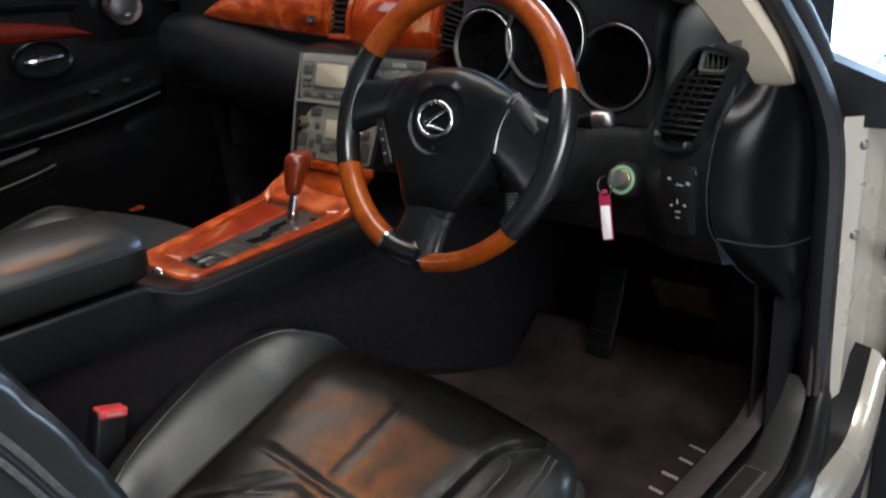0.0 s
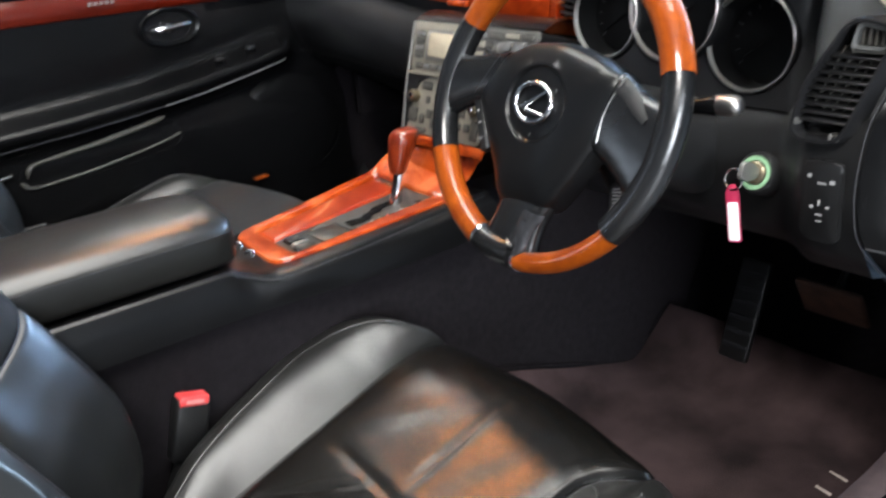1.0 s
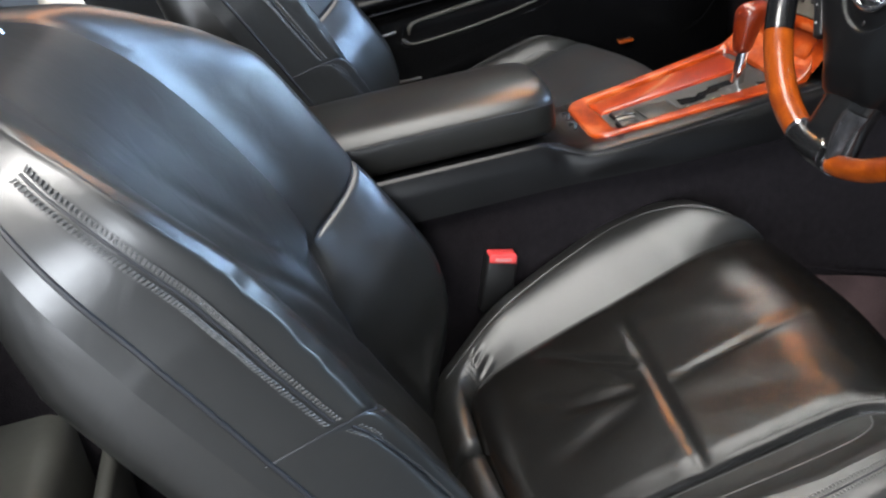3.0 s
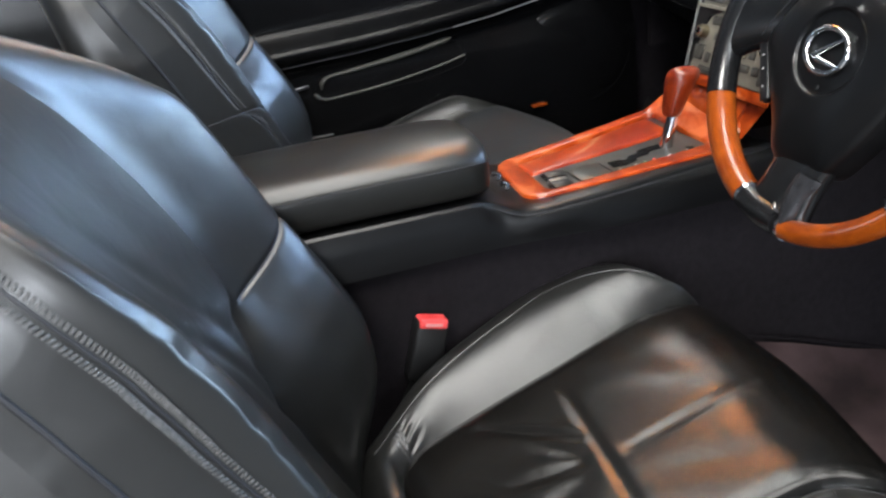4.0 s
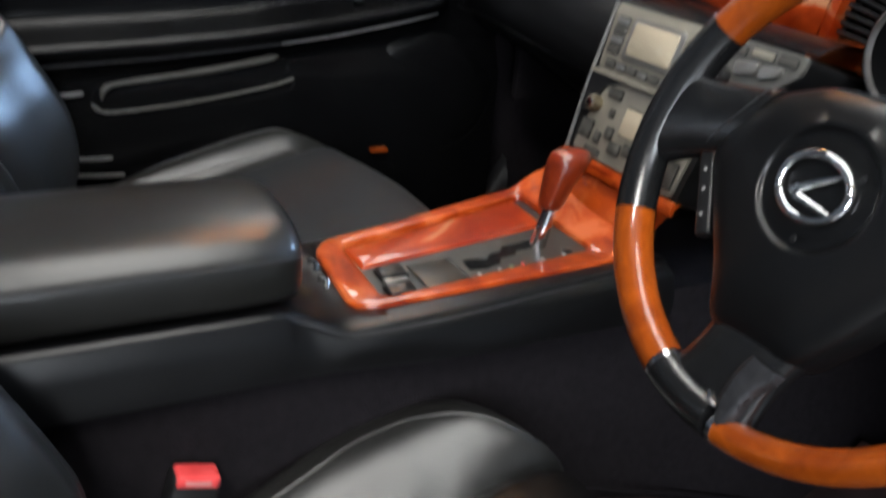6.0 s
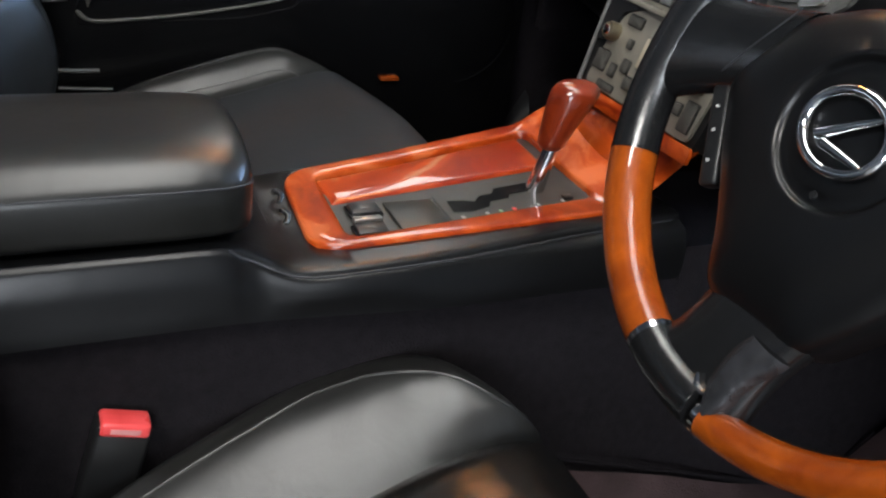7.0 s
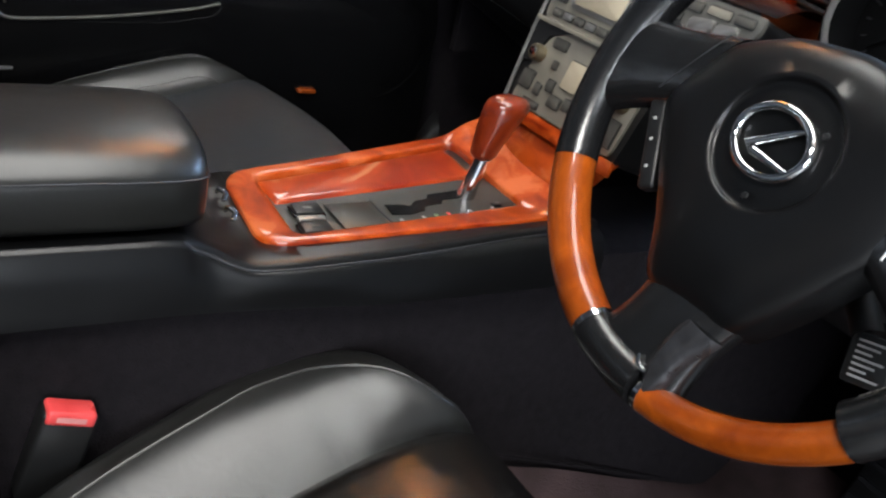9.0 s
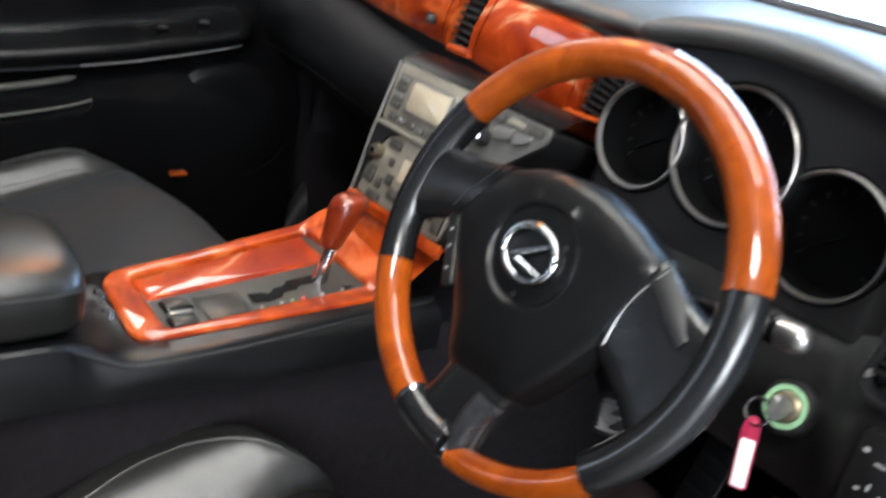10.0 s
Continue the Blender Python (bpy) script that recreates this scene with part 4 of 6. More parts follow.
    for sign in (-1, 1):
        part("lower_wing", bm_grid(back_rows(span(sign * 1.0, sign * 2.0, 90), low)), LEATHER, seat, "smooth leather lumbar wing", 80)
        part("shoulder_wing", bm_grid(back_rows(span(sign * 1.0, sign * 2.0, 90), high)), LEATHER, seat, "smooth leather shoulder wing", 80)
        part("cross_seam", bm_tube([back_at(sign * w, CREASE) for w in span(1.0, 1.98, 34)], 0.0013, 6), RUBBER, seat, "dark seam between the wings")
        part("wing_seam", bm_tube([back_at(sign * 1.0, q) + N * 0.0004 for q in np.linspace(0.05, CREASE, 30)], 0.0016, 6), RUBBER, seat, "dark seam round the lumbar wing")
        part("side_seam", bm_tube([back_at(sign * 1.975, q) + Vector((sign * 0.001, 0, 0)) for q in np.linspace(0.06, 0.62, 40)], 0.0022, 6), RUBBER, seat)
        for s0, s1 in ((0.306, 0.62), (0.07, 0.294)):
            part("seam", bm_tube([back_at(sign * seam_w(q), q) + N * 0.0003 for q in np.linspace(s0, s1, 50)], 0.0013, 6), RUBBER, seat)
            for shift in (-1, 1):
                tagged(part("topstitch", stitches(sign, s0, s1, shift), THREAD, seat, "grey double stitching"), kind="stuff")
    # rear shell
    rows = []
    for s in [0.03, *np.linspace(0.05, 0.66, 20), 0.69, 0.70]:
        h = back_half(s) - 0.004
        deep = 0.095 * interp([(0.03, 1), (0.5, 0.95), (0.66, 0.5), (0.70, 0.1)], s)
        ring = []
        for k in range(41):
            a = math.pi * k / 40
            ring.append(back_point(-math.copysign(abs(math.cos(a)) ** 0.28, math.cos(a)) * h, s, -0.060 - deep * abs(math.sin(a)) ** 0.35))
        rows.append(ring)
    part("back_shell", bm_grid(rows), LEATHER, seat, "black seat back shell", 80)
    # head restraint
    rows = []
    for k in range(15):
        t = k / 14
        sc = math.sin(math.pi * min(0.985, max(0.015, t))) ** 0.45
        rows.append([back_point(0.125 * sc * math.copysign(abs(math.cos(a)) ** 0.6, math.cos(a)), 0.735 + 0.16 * t, -0.055 + 0.05 * sc * math.copysign(abs(math.sin(a)) ** 0.7, math.sin(a))) for a in [2 * math.pi * j / 24 for j in range(24)]])
    part("head_restraint", bm_grid(rows, close_u=True, cap=True), LEATHER, seat, "padded black leather head restraint", 80)
    for sign in (-1, 1):
        part("restraint_post", bm_tube([back_point(sign * 0.05, 0.66, -0.06), back_point(sign * 0.05, 0.77, -0.055)], 0.006, 10), CHROME, seat, "chrome post")
    return seat


driver_seat = build_seat("black leather car seat with creased worn cushion")
driver_seat.location = (0.385, 0, 0)
SEAT.update(door=-1, sag=1.0, far=0.45, wear=0.0)
passenger_seat = build_seat("black leather passenger car seat beside the console")
passenger_seat.location = (-0.380, 0.086, 0.073)
part("adjuster_switch", bm_box(0.675, 0.695, 0.30, 0.38, 0.09, 0.105, 0.005), SATIN, driver_seat, "grey seat adjuster switch")

rear = thing("rear_seat", (0.0, -0.5, 0.0), "grey leather rear bench seat behind the front seats", "car seat")
REAR = material("grey_rear_leather", (0.075, 0.075, 0.066), 0.42, dark=(0.05, 0.05, 0.045), scale=9, bump=0.07, bump_scale=800, kind="leather", wrinkle=0.05)
part("cushion", bm_box(-0.62, 0.62, -0.60, -0.40, 0.0, 0.21, 0.035, 5), REAR, rear, "padded rear cushion")
part("front_panel", bm_box(-0.60, 0.60, -0.375, -0.35, -0.01, 0.15, 0.012, 4), REAR, rear, "grey cushion front panel")

# ---------------------------------------------------------------- steering wheel
WC = Vector((0.406, 0.60, 0.63))
WT = radians(21.2)
W_UP, W_OUT = Vector((0, math.sin(WT), math.cos(WT))), Vector((0, -math.cos(WT), math.sin(WT)))
WM = frame_of(WC, (1, 0, 0), W_UP)
SPIN = radians(7.8)
RIM, GRIP = 0.176, 0.0166


def on_rim(deg, r=RIM, out=0.0):
    a = radians(deg)
    return WM @ Vector((r * math.sin(a), r * math.cos(a), out))


def turned(x, y, z=0.0):
    """A place on the wheel, in its own upright frame."""
    return WM @ Vector((x * math.cos(SPIN) + y * math.sin(SPIN), -x * math.sin(SPIN) + y * math.cos(SPIN), z))


steering = thing("steering_wheel", WC, "wood and black leather car steering wheel turned slightly", "steering wheel")


def rim_piece(name, d0, d1, mat, label, fat=1.0, wider=0.0):
    n = max(8, int((d1 - d0) / 3))
    pts = [on_rim(d0 + (d1 - d0) * k / (n - 1), RIM + wider) for k in range(n)]
    return part(name, bm_tube(pts, GRIP * fat, 18, flat=1.08), mat, steering, label, 60)


rim_piece("upper_wood_rim", -61.1, 73.2, WHEEL_WOOD, "glossy amber wood upper rim")
rim_piece("lower_wood_rim", 131.4, 176.5, WHEEL_WOOD, "glossy amber wood lower rim", 0.74, 0.0045)
rim_piece("lower_wood_rim", 198.6, 244.9, WHEEL_WOOD, "glossy amber wood lower rim")
rim_piece("leather_rim", 73.2, 131.4, WHEEL_LEATHER, "black leather rim grip", 1.02)
rim_piece("leather_rim", 244.9, 298.9, WHEEL_LEATHER, "black leather rim grip", 1.02)
rim_piece("leather_rim", 178.5, 198.6, WHEEL_LEATHER, "black leather rim section", 1.02)
for d in (-61.1, 73.2, 131.4, 176.5, 198.6, 244.9):
    bright = d in (176.5, 198.6)
    w = 0.7 if bright else 0.35
    r, fat = (RIM + 0.0045, 0.78) if d == 176.5 else (RIM, 1.03)
    part("rim_joint", bm_tube([on_rim(d - w, r), on_rim(d + w, r)], GRIP * fat, 18, flat=1.08), CHROME if bright else GLOSSY, steering)


for d0, d1 in ((247, 272), (282, 297), (76, 100), (112, 129)):
    bm = bmesh.new()
    for k in range(int((d1 - d0) / 1.5)):
        d = d0 + 1.5 * k
        one = bm_tube([on_rim(d, RIM - GRIP * 0.99, 0.0045), on_rim(d + 0.8, RIM - GRIP * 0.96, 0.0062)], 0.0007, 5)
        bm = joined(bm, one)
    tagged(part("topstitch", bm, BUTTON, steering, "grey stitching inside the rim"), kind="stuff")


def flat(x, y, z=0.0):
    """A place in the plane of the wheel: x across, y up, z towards the driver."""
    return WM @ Vector((x, y, z))


def arm_piece(inner, outer, z_in, z_out, label):
    """A leather-clad arm between two edges (pairs of corners), rounded over its sides."""
    (ax, ay), (bx, by) = inner
    (cx, cy), (dx, dy) = outer
    rows = []
    for k in range(15):
        t = k / 14
        p, q = Vector((ax, ay)).lerp(Vector((cx, cy)), t), Vector((bx, by)).lerp(Vector((dx, dy)), t)
        pinch = 0.10 * math.sin(math.pi * t)
        mid = (p + q) / 2
        p, q = p.lerp(mid, pinch), q.lerp(mid, pinch)
        top = z_in + (z_out - z_in) * smooth(0, 1, t)
        ring = []
        for j in range(24):
            a = 2 * math.pi * j / 24
            u = math.copysign(abs(math.cos(a)) ** 0.55, math.cos(a))
            v = math.copysign(abs(math.sin(a)) ** 0.8, math.sin(a))
            e = mid + (p - q) / 2 * u
            ring.append(flat(e.x, e.y, top - 0.015 + 0.015 * v))
        rows.append(ring)
    return part("spoke", bm_grid(rows, close_u=True, cap=True), WHEEL_LEATHER, steering, label, 70)


arm_piece(((-0.070, 0.056), (-0.098, -0.006)), ((-0.174, 0.046), (-0.172, -0.038)), 0.013, 0.012, "black leather left spoke")
arm_piece(((0.104, 0.048), (0.084, -0.040)), ((0.170, 0.020), (0.150, -0.090)), 0.013, 0.012, "black leather right spoke")
arm_piece(((-0.036, -0.110), (0.046, -0.106)), ((-0.060, -0.165), (0.030, -0.170)), 0.012, 0.010, "black leather lower spoke")
part("spoke_trim", bm_grid([[flat(x0 + (x1 - x0) * k / 12, y - 0.004 * (k / 12 - 0.5), 0.0128 + 0.0024 * math.sin(math.pi * (y + 0.178) / 0.058) - 0.010 * abs(k / 6 - 1) ** 3.5) for k in range(13)] for y, x0, x1 in ((-0.1205, 0.007, 0.039), (-0.126, 0.005, 0.037), (-0.133, 0.004, 0.033), (-0.141, 0.003, 0.029), (-0.150, 0.002, 0.026), (-0.160, 0.002, 0.025), (-0.169, 0.005, 0.023), (-0.175, 0.010, 0.018))]), SILVER, steering, "worn silver spoke insert", 70)
part("spoke_trim", bm_grid([[flat(x0 + (x1 - x0) * k / 6, y0 + (y1 - y0) * k / 6, 0.0140 - 0.007 * (1 - k / 6) ** 2) for k in range(7)] for x0, y0, x1, y1 in ((0.110, 0.044, 0.104, 0.026), (0.126, 0.034, 0.118, 0.018), (0.142, 0.020, 0.134, 0.006), (0.154, 0.008, 0.150, -0.004))]), HARD, steering, "satin grey spoke insert")

part("spoke_clip", bm_tube(curve([flat(-0.003, -0.158, 0.0125), flat(0.001, -0.164, 0.0125), flat(0.007, -0.1655, 0.012), flat(0.013, -0.162, 0.010)], 10), [0.0012, 0.0016, 0.002, 0.002, 0.002, 0.002, 0.002, 0.002, 0.0016, 0.0012], 8), CHROME, steering, "chrome clip on the lower spoke")
# airbag cover: a domed pad in a rounded shield outline
SHIELD = walk_outline([(-0.110, 0.0), (-0.080, 0.050), (-0.035, 0.069), (0.02, 0.073), (0.07, 0.060), (0.113, 0.040), (0.100, 0.004), (0.094, -0.030), (0.066, -0.080), (0.039, -0.119), (-0.038, -0.121), (-0.055, -0.084), (-0.085, -0.042)], 84, 0.014)
rows = []
for f, h in ((1.0, -0.022), (1.0, -0.002), (0.985, 0.0055), (0.955, 0.0100), (0.91, 0.0132), (0.84, 0.0162), (0.74, 0.0190), (0.62, 0.0212)):
    rows.append([flat(0.002 + (x - 0.002) * f, y * f, h) for x, y in SHIELD])
for r, h in ((0.0495, 0.0226), (0.0470, 0.0228), (0.0455, 0.0222), (0.0445, 0.0205), (0.0435, 0.0192), (0.0415, 0.0188), (0.036, 0.0200), (0.026, 0.0212)):
    ring = []
    for x, y in SHIELD:
        a = math.atan2(y + 0.001, x - 0.002)
        ring.append(flat(0.002 + r * math.cos(a), -0.001 + 0.95 * r * math.sin(a), h))
    rows.append(ring)
cover = part("airbag_cover", bm_grid(rows, close_u=True, cap=True), SMOOTH_LEATHER, steering, "soft black airbag cover", 60)
part("cover_seam", bm_tube([flat(x, y, 0.0125) for x, y in ((-0.080, 0.0515), (-0.094, 0.030), (-0.105, 0.012), (-0.1115, 0.0))], 0.0006, 6), RUBBER, cover, "thin dark seam edge")
part("cover_seam", bm_tube(curve([flat(x, y, 0.0125) for x, y in ((0.114, 0.041), (0.102, 0.018), (0.096, -0.004), (0.0955, -0.030))], 14), 0.0009, 6), SATIN, cover, "thin bright seam edge")


def emblem_place(x, y, z):
    return turned(x + 0.002, y, z + 0.0225)


ring = [emblem_place(0.0280 * math.cos(a), 0.0218 * math.sin(a), 0.002) for a in [2 * math.pi * k / 48 for k in range(48)]]
part("emblem_ring", bm_tube(ring, 0.0034, 10, closed=True), CHROME, cover, "oval chrome emblem ring")
part("emblem_bar", bm_tube([emblem_place(0.016, 0.0165, 0.002), emblem_place(0.006, 0.008, 0.0025), emblem_place(-0.013, -0.009, 0.003), emblem_place(-0.006, -0.0105, 0.003), emblem_place(0.010, -0.0105, 0.0025), emblem_place(0.024, -0.0105, 0.002)], [0.0018, 0.0027, 0.0034, 0.0034, 0.0028, 0.0018], 10), CHROME, cover, "chrome bent emblem bar")
for x, y in ((0.031, 0.016), (0.006, -0.036)):
    part("cover_screw", bm_lathe([(0, 0.001), (0.0022, 0.001), (0.0026, 0)], 10, frame_of(flat(x * 1.0, y, 0.0235), (1, 0, 0), W_UP)), HARD, cover)
# spoke buttons on the left
pod = part("button_pod", bm_box(-0.007, 0.007, -0.034, 0.034, -0.012, 0.001, 0.003, 3, WM @ Matrix.Translation((-0.096, -0.036, 0.006)) @ Matrix.Rotation(0.5, 4, "Z")), HARD, steering, "narrow black button pod")
for y in (-0.016, 0.002, 0.016):
    part("button_mark", bm_box(-0.0012, 0.0012, -0.0010, 0.0010, 0, 0.0008, 0, 1, WM @ Matrix.Translation((-0.096 - y * 0.5, -0.036 + y, 0.0073)) @ Matrix.Rotation(0.5, 4, "Z")), PRINT, pod)

# column, stalks and ignition
column = thing("steering_column", (0.40, 0.75, 0.55), "black plastic steering column shroud with stalks", "steering column")
rows = []
for t, w, h in ((0.03, 0.042, 0.042), (0.05, 0.052, 0.05), (0.09, 0.060, 0.056), (0.16, 0.066, 0.06), (0.24, 0.07, 0.062), (0.32, 0.07, 0.06)):
    c = WC - W_OUT * t - Vector((0, 0, 0.006))
    rows.append([c + Vector((w * math.copysign(abs(math.cos(q)) ** 0.6, math.cos(q)), 0, 0)) + W_UP * h * math.copysign(abs(math.sin(q)) ** 0.6, math.sin(q)) for q in [2 * math.pi * j / 24 for j in range(24)]])
part("shroud", bm_grid(rows, close_u=True, cap=True), HARD, column, "black plastic column shroud", 60)
stalk = part("light_stalk", bm_tube(curve([(0.44, 0.68, 0.615), (0.50, 0.69, 0.622), (0.545, 0.70, 0.627), (0.562, 0.704, 0.629)], 10), [0.008] * 6 + [0.009, 0.0105, 0.011, 0.011], 12), DOORTRIM, column, "black light stalk")
part("stalk_end", bm_lathe([(0.0115, -0.016), (0.012, -0.004), (0.0115, 0.006), (0.009, 0.012), (0.005, 0.0145), (0, 0.015)], 16, frame_of((0.575, 0.706, 0.6305), (0, 1, 0), (-0.1, 0, 1))), RING_METAL, stalk, "silver stalk end")
part("wiper_stalk", bm_tube(curve([(0.36, 0.68, 0.615), (0.29, 0.69, 0.618), (0.235, 0.70, 0.622)], 8), 0.009, 12), HARD, column, "black wiper stalk")
cruise = part("cruise_stalk", bm_tube(curve([(0.43, 0.66, 0.60), (0.465, 0.635, 0.565), (0.49, 0.622, 0.545)], 8), 0.010, 12, flat=0.7), HARD, column, "black cruise control stalk")
part("printed_label", bm_prism(rounded([(-0.013, -0.016), (0.013, -0.016), (0.013, 0.016), (-0.013, 0.016)], 0.003), 0.006, 0.001, frame_of((0.500, 0.620, 0.532), (1, 0.25, 0.15), (0.1, 0.3, 1))), HARD, cruise)
for k in range(7):
    part("print_bar", bm_box(-0.009, 0.009 - 0.004 * (k % 3), -0.0007, 0.0007, 0.006, 0.0066, 0, 1, frame_of((0.500, 0.620, 0.532), (1, 0.25, 0.15), (0.1, 0.3, 1)) @ Matrix.Translation((0, 0.0115 - 0.0038 * k, 0))), PRINT, cruise)
KEYP = Vector((0.544, 0.812, 0.523))
KM = frame_of(KEYP, (1, 0, 0.0), (0.15, 0.35, 1))
barrel = part("ignition_barrel", bm_lathe([(0.026, -0.03), (0.026, 0.0), (0.023, 0.004), (0.019, 0.004), (0.018, 0.001), (0, 0.001)], 28, KM), HARD, column, "round black ignition barrel")
part("barrel_ring", bm_lathe([(0.0205, 0.003), (0.0205, 0.0055), (0.0155, 0.0055), (0.0145, 0.002)], 28, KM), GREEN, barrel, "pale green key ring illumination")
part("barrel_face", bm_lathe([(0.0145, 0.0), (0.014, 0.006), (0.011, 0.008), (0, 0.008)], 24, KM), BRASS, barrel, "brass key slot face")
key = thing("car_key", KEYP, "car key in the ignition with a white tag", "key")
part("key_bow", bm_prism(rounded([(-0.005, 0.0), (0.005, 0.0), (0.012, 0.022), (0.009, 0.036), (-0.009, 0.036), (-0.012, 0.022)], 0.004), 0.006, 0.0015, KM @ Matrix.Translation((0.003, 0.0, 0.009)) @ Matrix.Rotation(radians(90), 4, "X") @ Matrix.Rotation(radians(90), 4, "Y")), SATIN, key, "metal key bow")
RING = KM @ Vector((-0.006, -0.012, 0.036))
part("key_ring", bm_tube([RING + Vector((0.012 * math.cos(a), 0.003 * math.sin(a), 0.012 * math.sin(a))) for a in [2 * math.pi * k / 28 for k in range(28)]], 0.0014, 8, closed=True), CHROME, key, "steel key ring")
tagm = frame_of(RING + Vector((-0.001, 0, -0.010)), (0.9, 0.3, 0.1), (0.05, 0.05, 1))
part("tag_holder", bm_prism(rounded([(-0.0078, -0.068), (0.0078, -0.068), (0.0078, -0.006), (0.0035, 0.004), (-0.0035, 0.004), (-0.0078, -0.006)], 0.003), 0.003, 0.001, tagm), WINE, key, "wine red tag holder")
part("tag_card", bm_prism(rounded([(-0.0064, -0.066), (0.0064, -0.066), (0.0064, -0.018), (-0.0064, -0.018)], 0.002), 0.0012, 0.0004, tagm @ Matrix.Translation((0, 0, 0.0024))), WHITE, key, "white paper tag")

# ---------------------------------------------------------------- dashboard
dash = thing("dashboard", (0, 0.95, 0.6), "black dashboard with red burl wood and round dials", "dashboard")


def lip_y(x):
    return 0.905 - 0.07 * smooth(0.17, 0.26, x) * smooth(0.66, 0.585, x)


def lip_z(x):
    left = 0.793 - 0.03 * smooth(-0.3, -0.72, x)
    hood = 0.030 * math.cos(min(1, abs(x - 0.40) / 0.20) * math.pi / 2) if 0.2 < x < 0.6 else 0
    return left + hood - 0.035 * smooth(0.5, 0.72, x)


xs = [*np.linspace(-0.74, 0.14, 24), *np.linspace(0.17, 0.64, 30), *np.linspace(0.66, 0.74, 4)]
rows = []
for k, (dy, dz) in enumerate(((0.012, -0.02), (0.002, -0.012), (0.0, -0.005), (0.006, 0.002), (0.03, 0.008), (0.08, 0.013), (0.16, 0.016), (0.28, 0.02), (0.40, 0.026), (0.50, 0.032))):
    t = k / 9
    row = []
    for x in xs:
        y = lip_y(x) + dy if k < 6 else max(lip_y(x) + dy, 0.905 + dy - 0.02)
        flat = lip_z(x) + dz - (lip_z(x) - 0.79) * smooth(0.05, 0.28, dy)
        row.append((x, min(y, 1.43 - 0.28 * x * x), flat))
    rows.append(row)
part("dash_top", bm_grid(rows), DASH, dash, "soft grey-black dash top", 60)
# passenger side: recess behind the wood and the padded face under it
part("wood_backing", bm_box(-0.66, 0.24, 0.925, 0.95, 0.60, 0.79, 0.004), HARD, dash)
rows = []
for y, z in ((0.915, 0.0), (0.885, -0.012), (0.868, -0.035), (0.864, -0.07), (0.872, -0.11), (0.90, -0.16), (0.95, -0.20), (1.02, -0.225), (1.2, -0.24)):
    rows.append([(x, y + 0.03 * smooth(-0.5, -0.74, x), 0.662 + 0.055 * smooth(-0.15, -0.6, x) + z) for x in np.linspace(-0.745, 0.02, 22)])
part("lower_pad", bm_grid(rows), SOFT, dash, "soft black padded dash face", 60)
part("glovebox_edge", bm_tube([(x, 0.884, 0.535 + 0.03 * smooth(-0.15, -0.6, x)) for x in np.linspace(-0.66, -0.12, 12)], 0.0016, 6), DIAL, dash)


def wood_top(x):
    return interp([(-0.53, 0.722), (-0.50, 0.742), (-0.42, 0.763), (-0.30, 0.774), (-0.1, 0.778), (0.06, 0.774), (0.187, 0.758), (0.205, 0.745)], x)


def wood_bottom(x):
    return interp([(-0.53, 0.716), (-0.50, 0.708), (-0.3, 0.692), (-0.148, 0.682), (0.0, 0.666), (0.133, 0.650), (0.205, 0.643)], x)


def wood_strip(name, x0, x1, slant, label):
    rows = []
    for t in np.linspace(0, 1, max(6, int((x1 - x0) / 0.02))):
        row = []
        for v, dy in ((0.0, 0.016), (0.02, 0.004), (0.10, 0.0), (0.5, -0.006), (0.9, 0.0), (0.98, 0.004), (1.0, 0.016)):
            x = x0 + (x1 - x0) * t + slant * (v - 0.5)
            zb, zt = wood_bottom(x), wood_top(x)
            row.append((x, 0.902 + dy - 0.02 * smooth(0.1, 0.2, x), zb + (zt - zb) * v))
        rows.append(row)
    # centre panels take the burl with pale reflections in its colour
    return part(name, bm_grid(rows, cap=True), BURL_PALE if x0 > -0.1 else BURL, dash, label, 50)


wood_strip("wood_panel", -0.525, -0.150, 0.028, "glossy red burl wood panel")
wood_strip("wood_panel", -0.068, 0.122, 0.034, "glossy red burl wood panel")
wood_strip("wood_edge", -0.146, -0.136, 0.028, "")
wood_strip("wood_edge", -0.084, -0.072, 0.034, "")
wood_strip("wood_edge", 0.125, 0.139, 0.034, "")
wood_strip("wood_edge", 0.200, 0.210, 0.034, "")


def vent(name, x0, x1, slant, slats, lift=0.004):
    base = part(name, bm_prism([(x0 - slant / 2, wood_bottom(x0) + lift), (x1 - slant / 2, wood_bottom(x1) + lift), (x1 + slant / 2, wood_top(x1) - 0.002), (x0 + slant / 2, wood_top(x0) - 0.002)], 0.004, 0, frame_of((0, 0.925, 0), (1, 0, 0), (0, 0, 1))), GLOSSY, dash, "black air vent")
    for k in range(slats):
        v = 0.10 + 9 * (lift - 0.004) / 1 + (0.78 - 9 * (lift - 0.004)) * k / (slats - 1)
        xa, xb = x0 + slant * (v - 0.5), x1 + slant * (v - 0.5)
        za, zb = [wood_bottom(q) + (wood_top(q) - wood_bottom(q)) * v for q in (xa, xb)]
        bm = bm_box(0.002, (xb - xa) - 0.002, -0.009, 0.009, -0.0018, 0.0018, 0.0008, 1, frame_of((xa, 0.912 - 0.02 * smooth(0.1, 0.2, xa), za), (xb - xa, 0, zb - za), (0, 0.9, -0.35)))
        part("slat", bm, HARD, base)
    return base


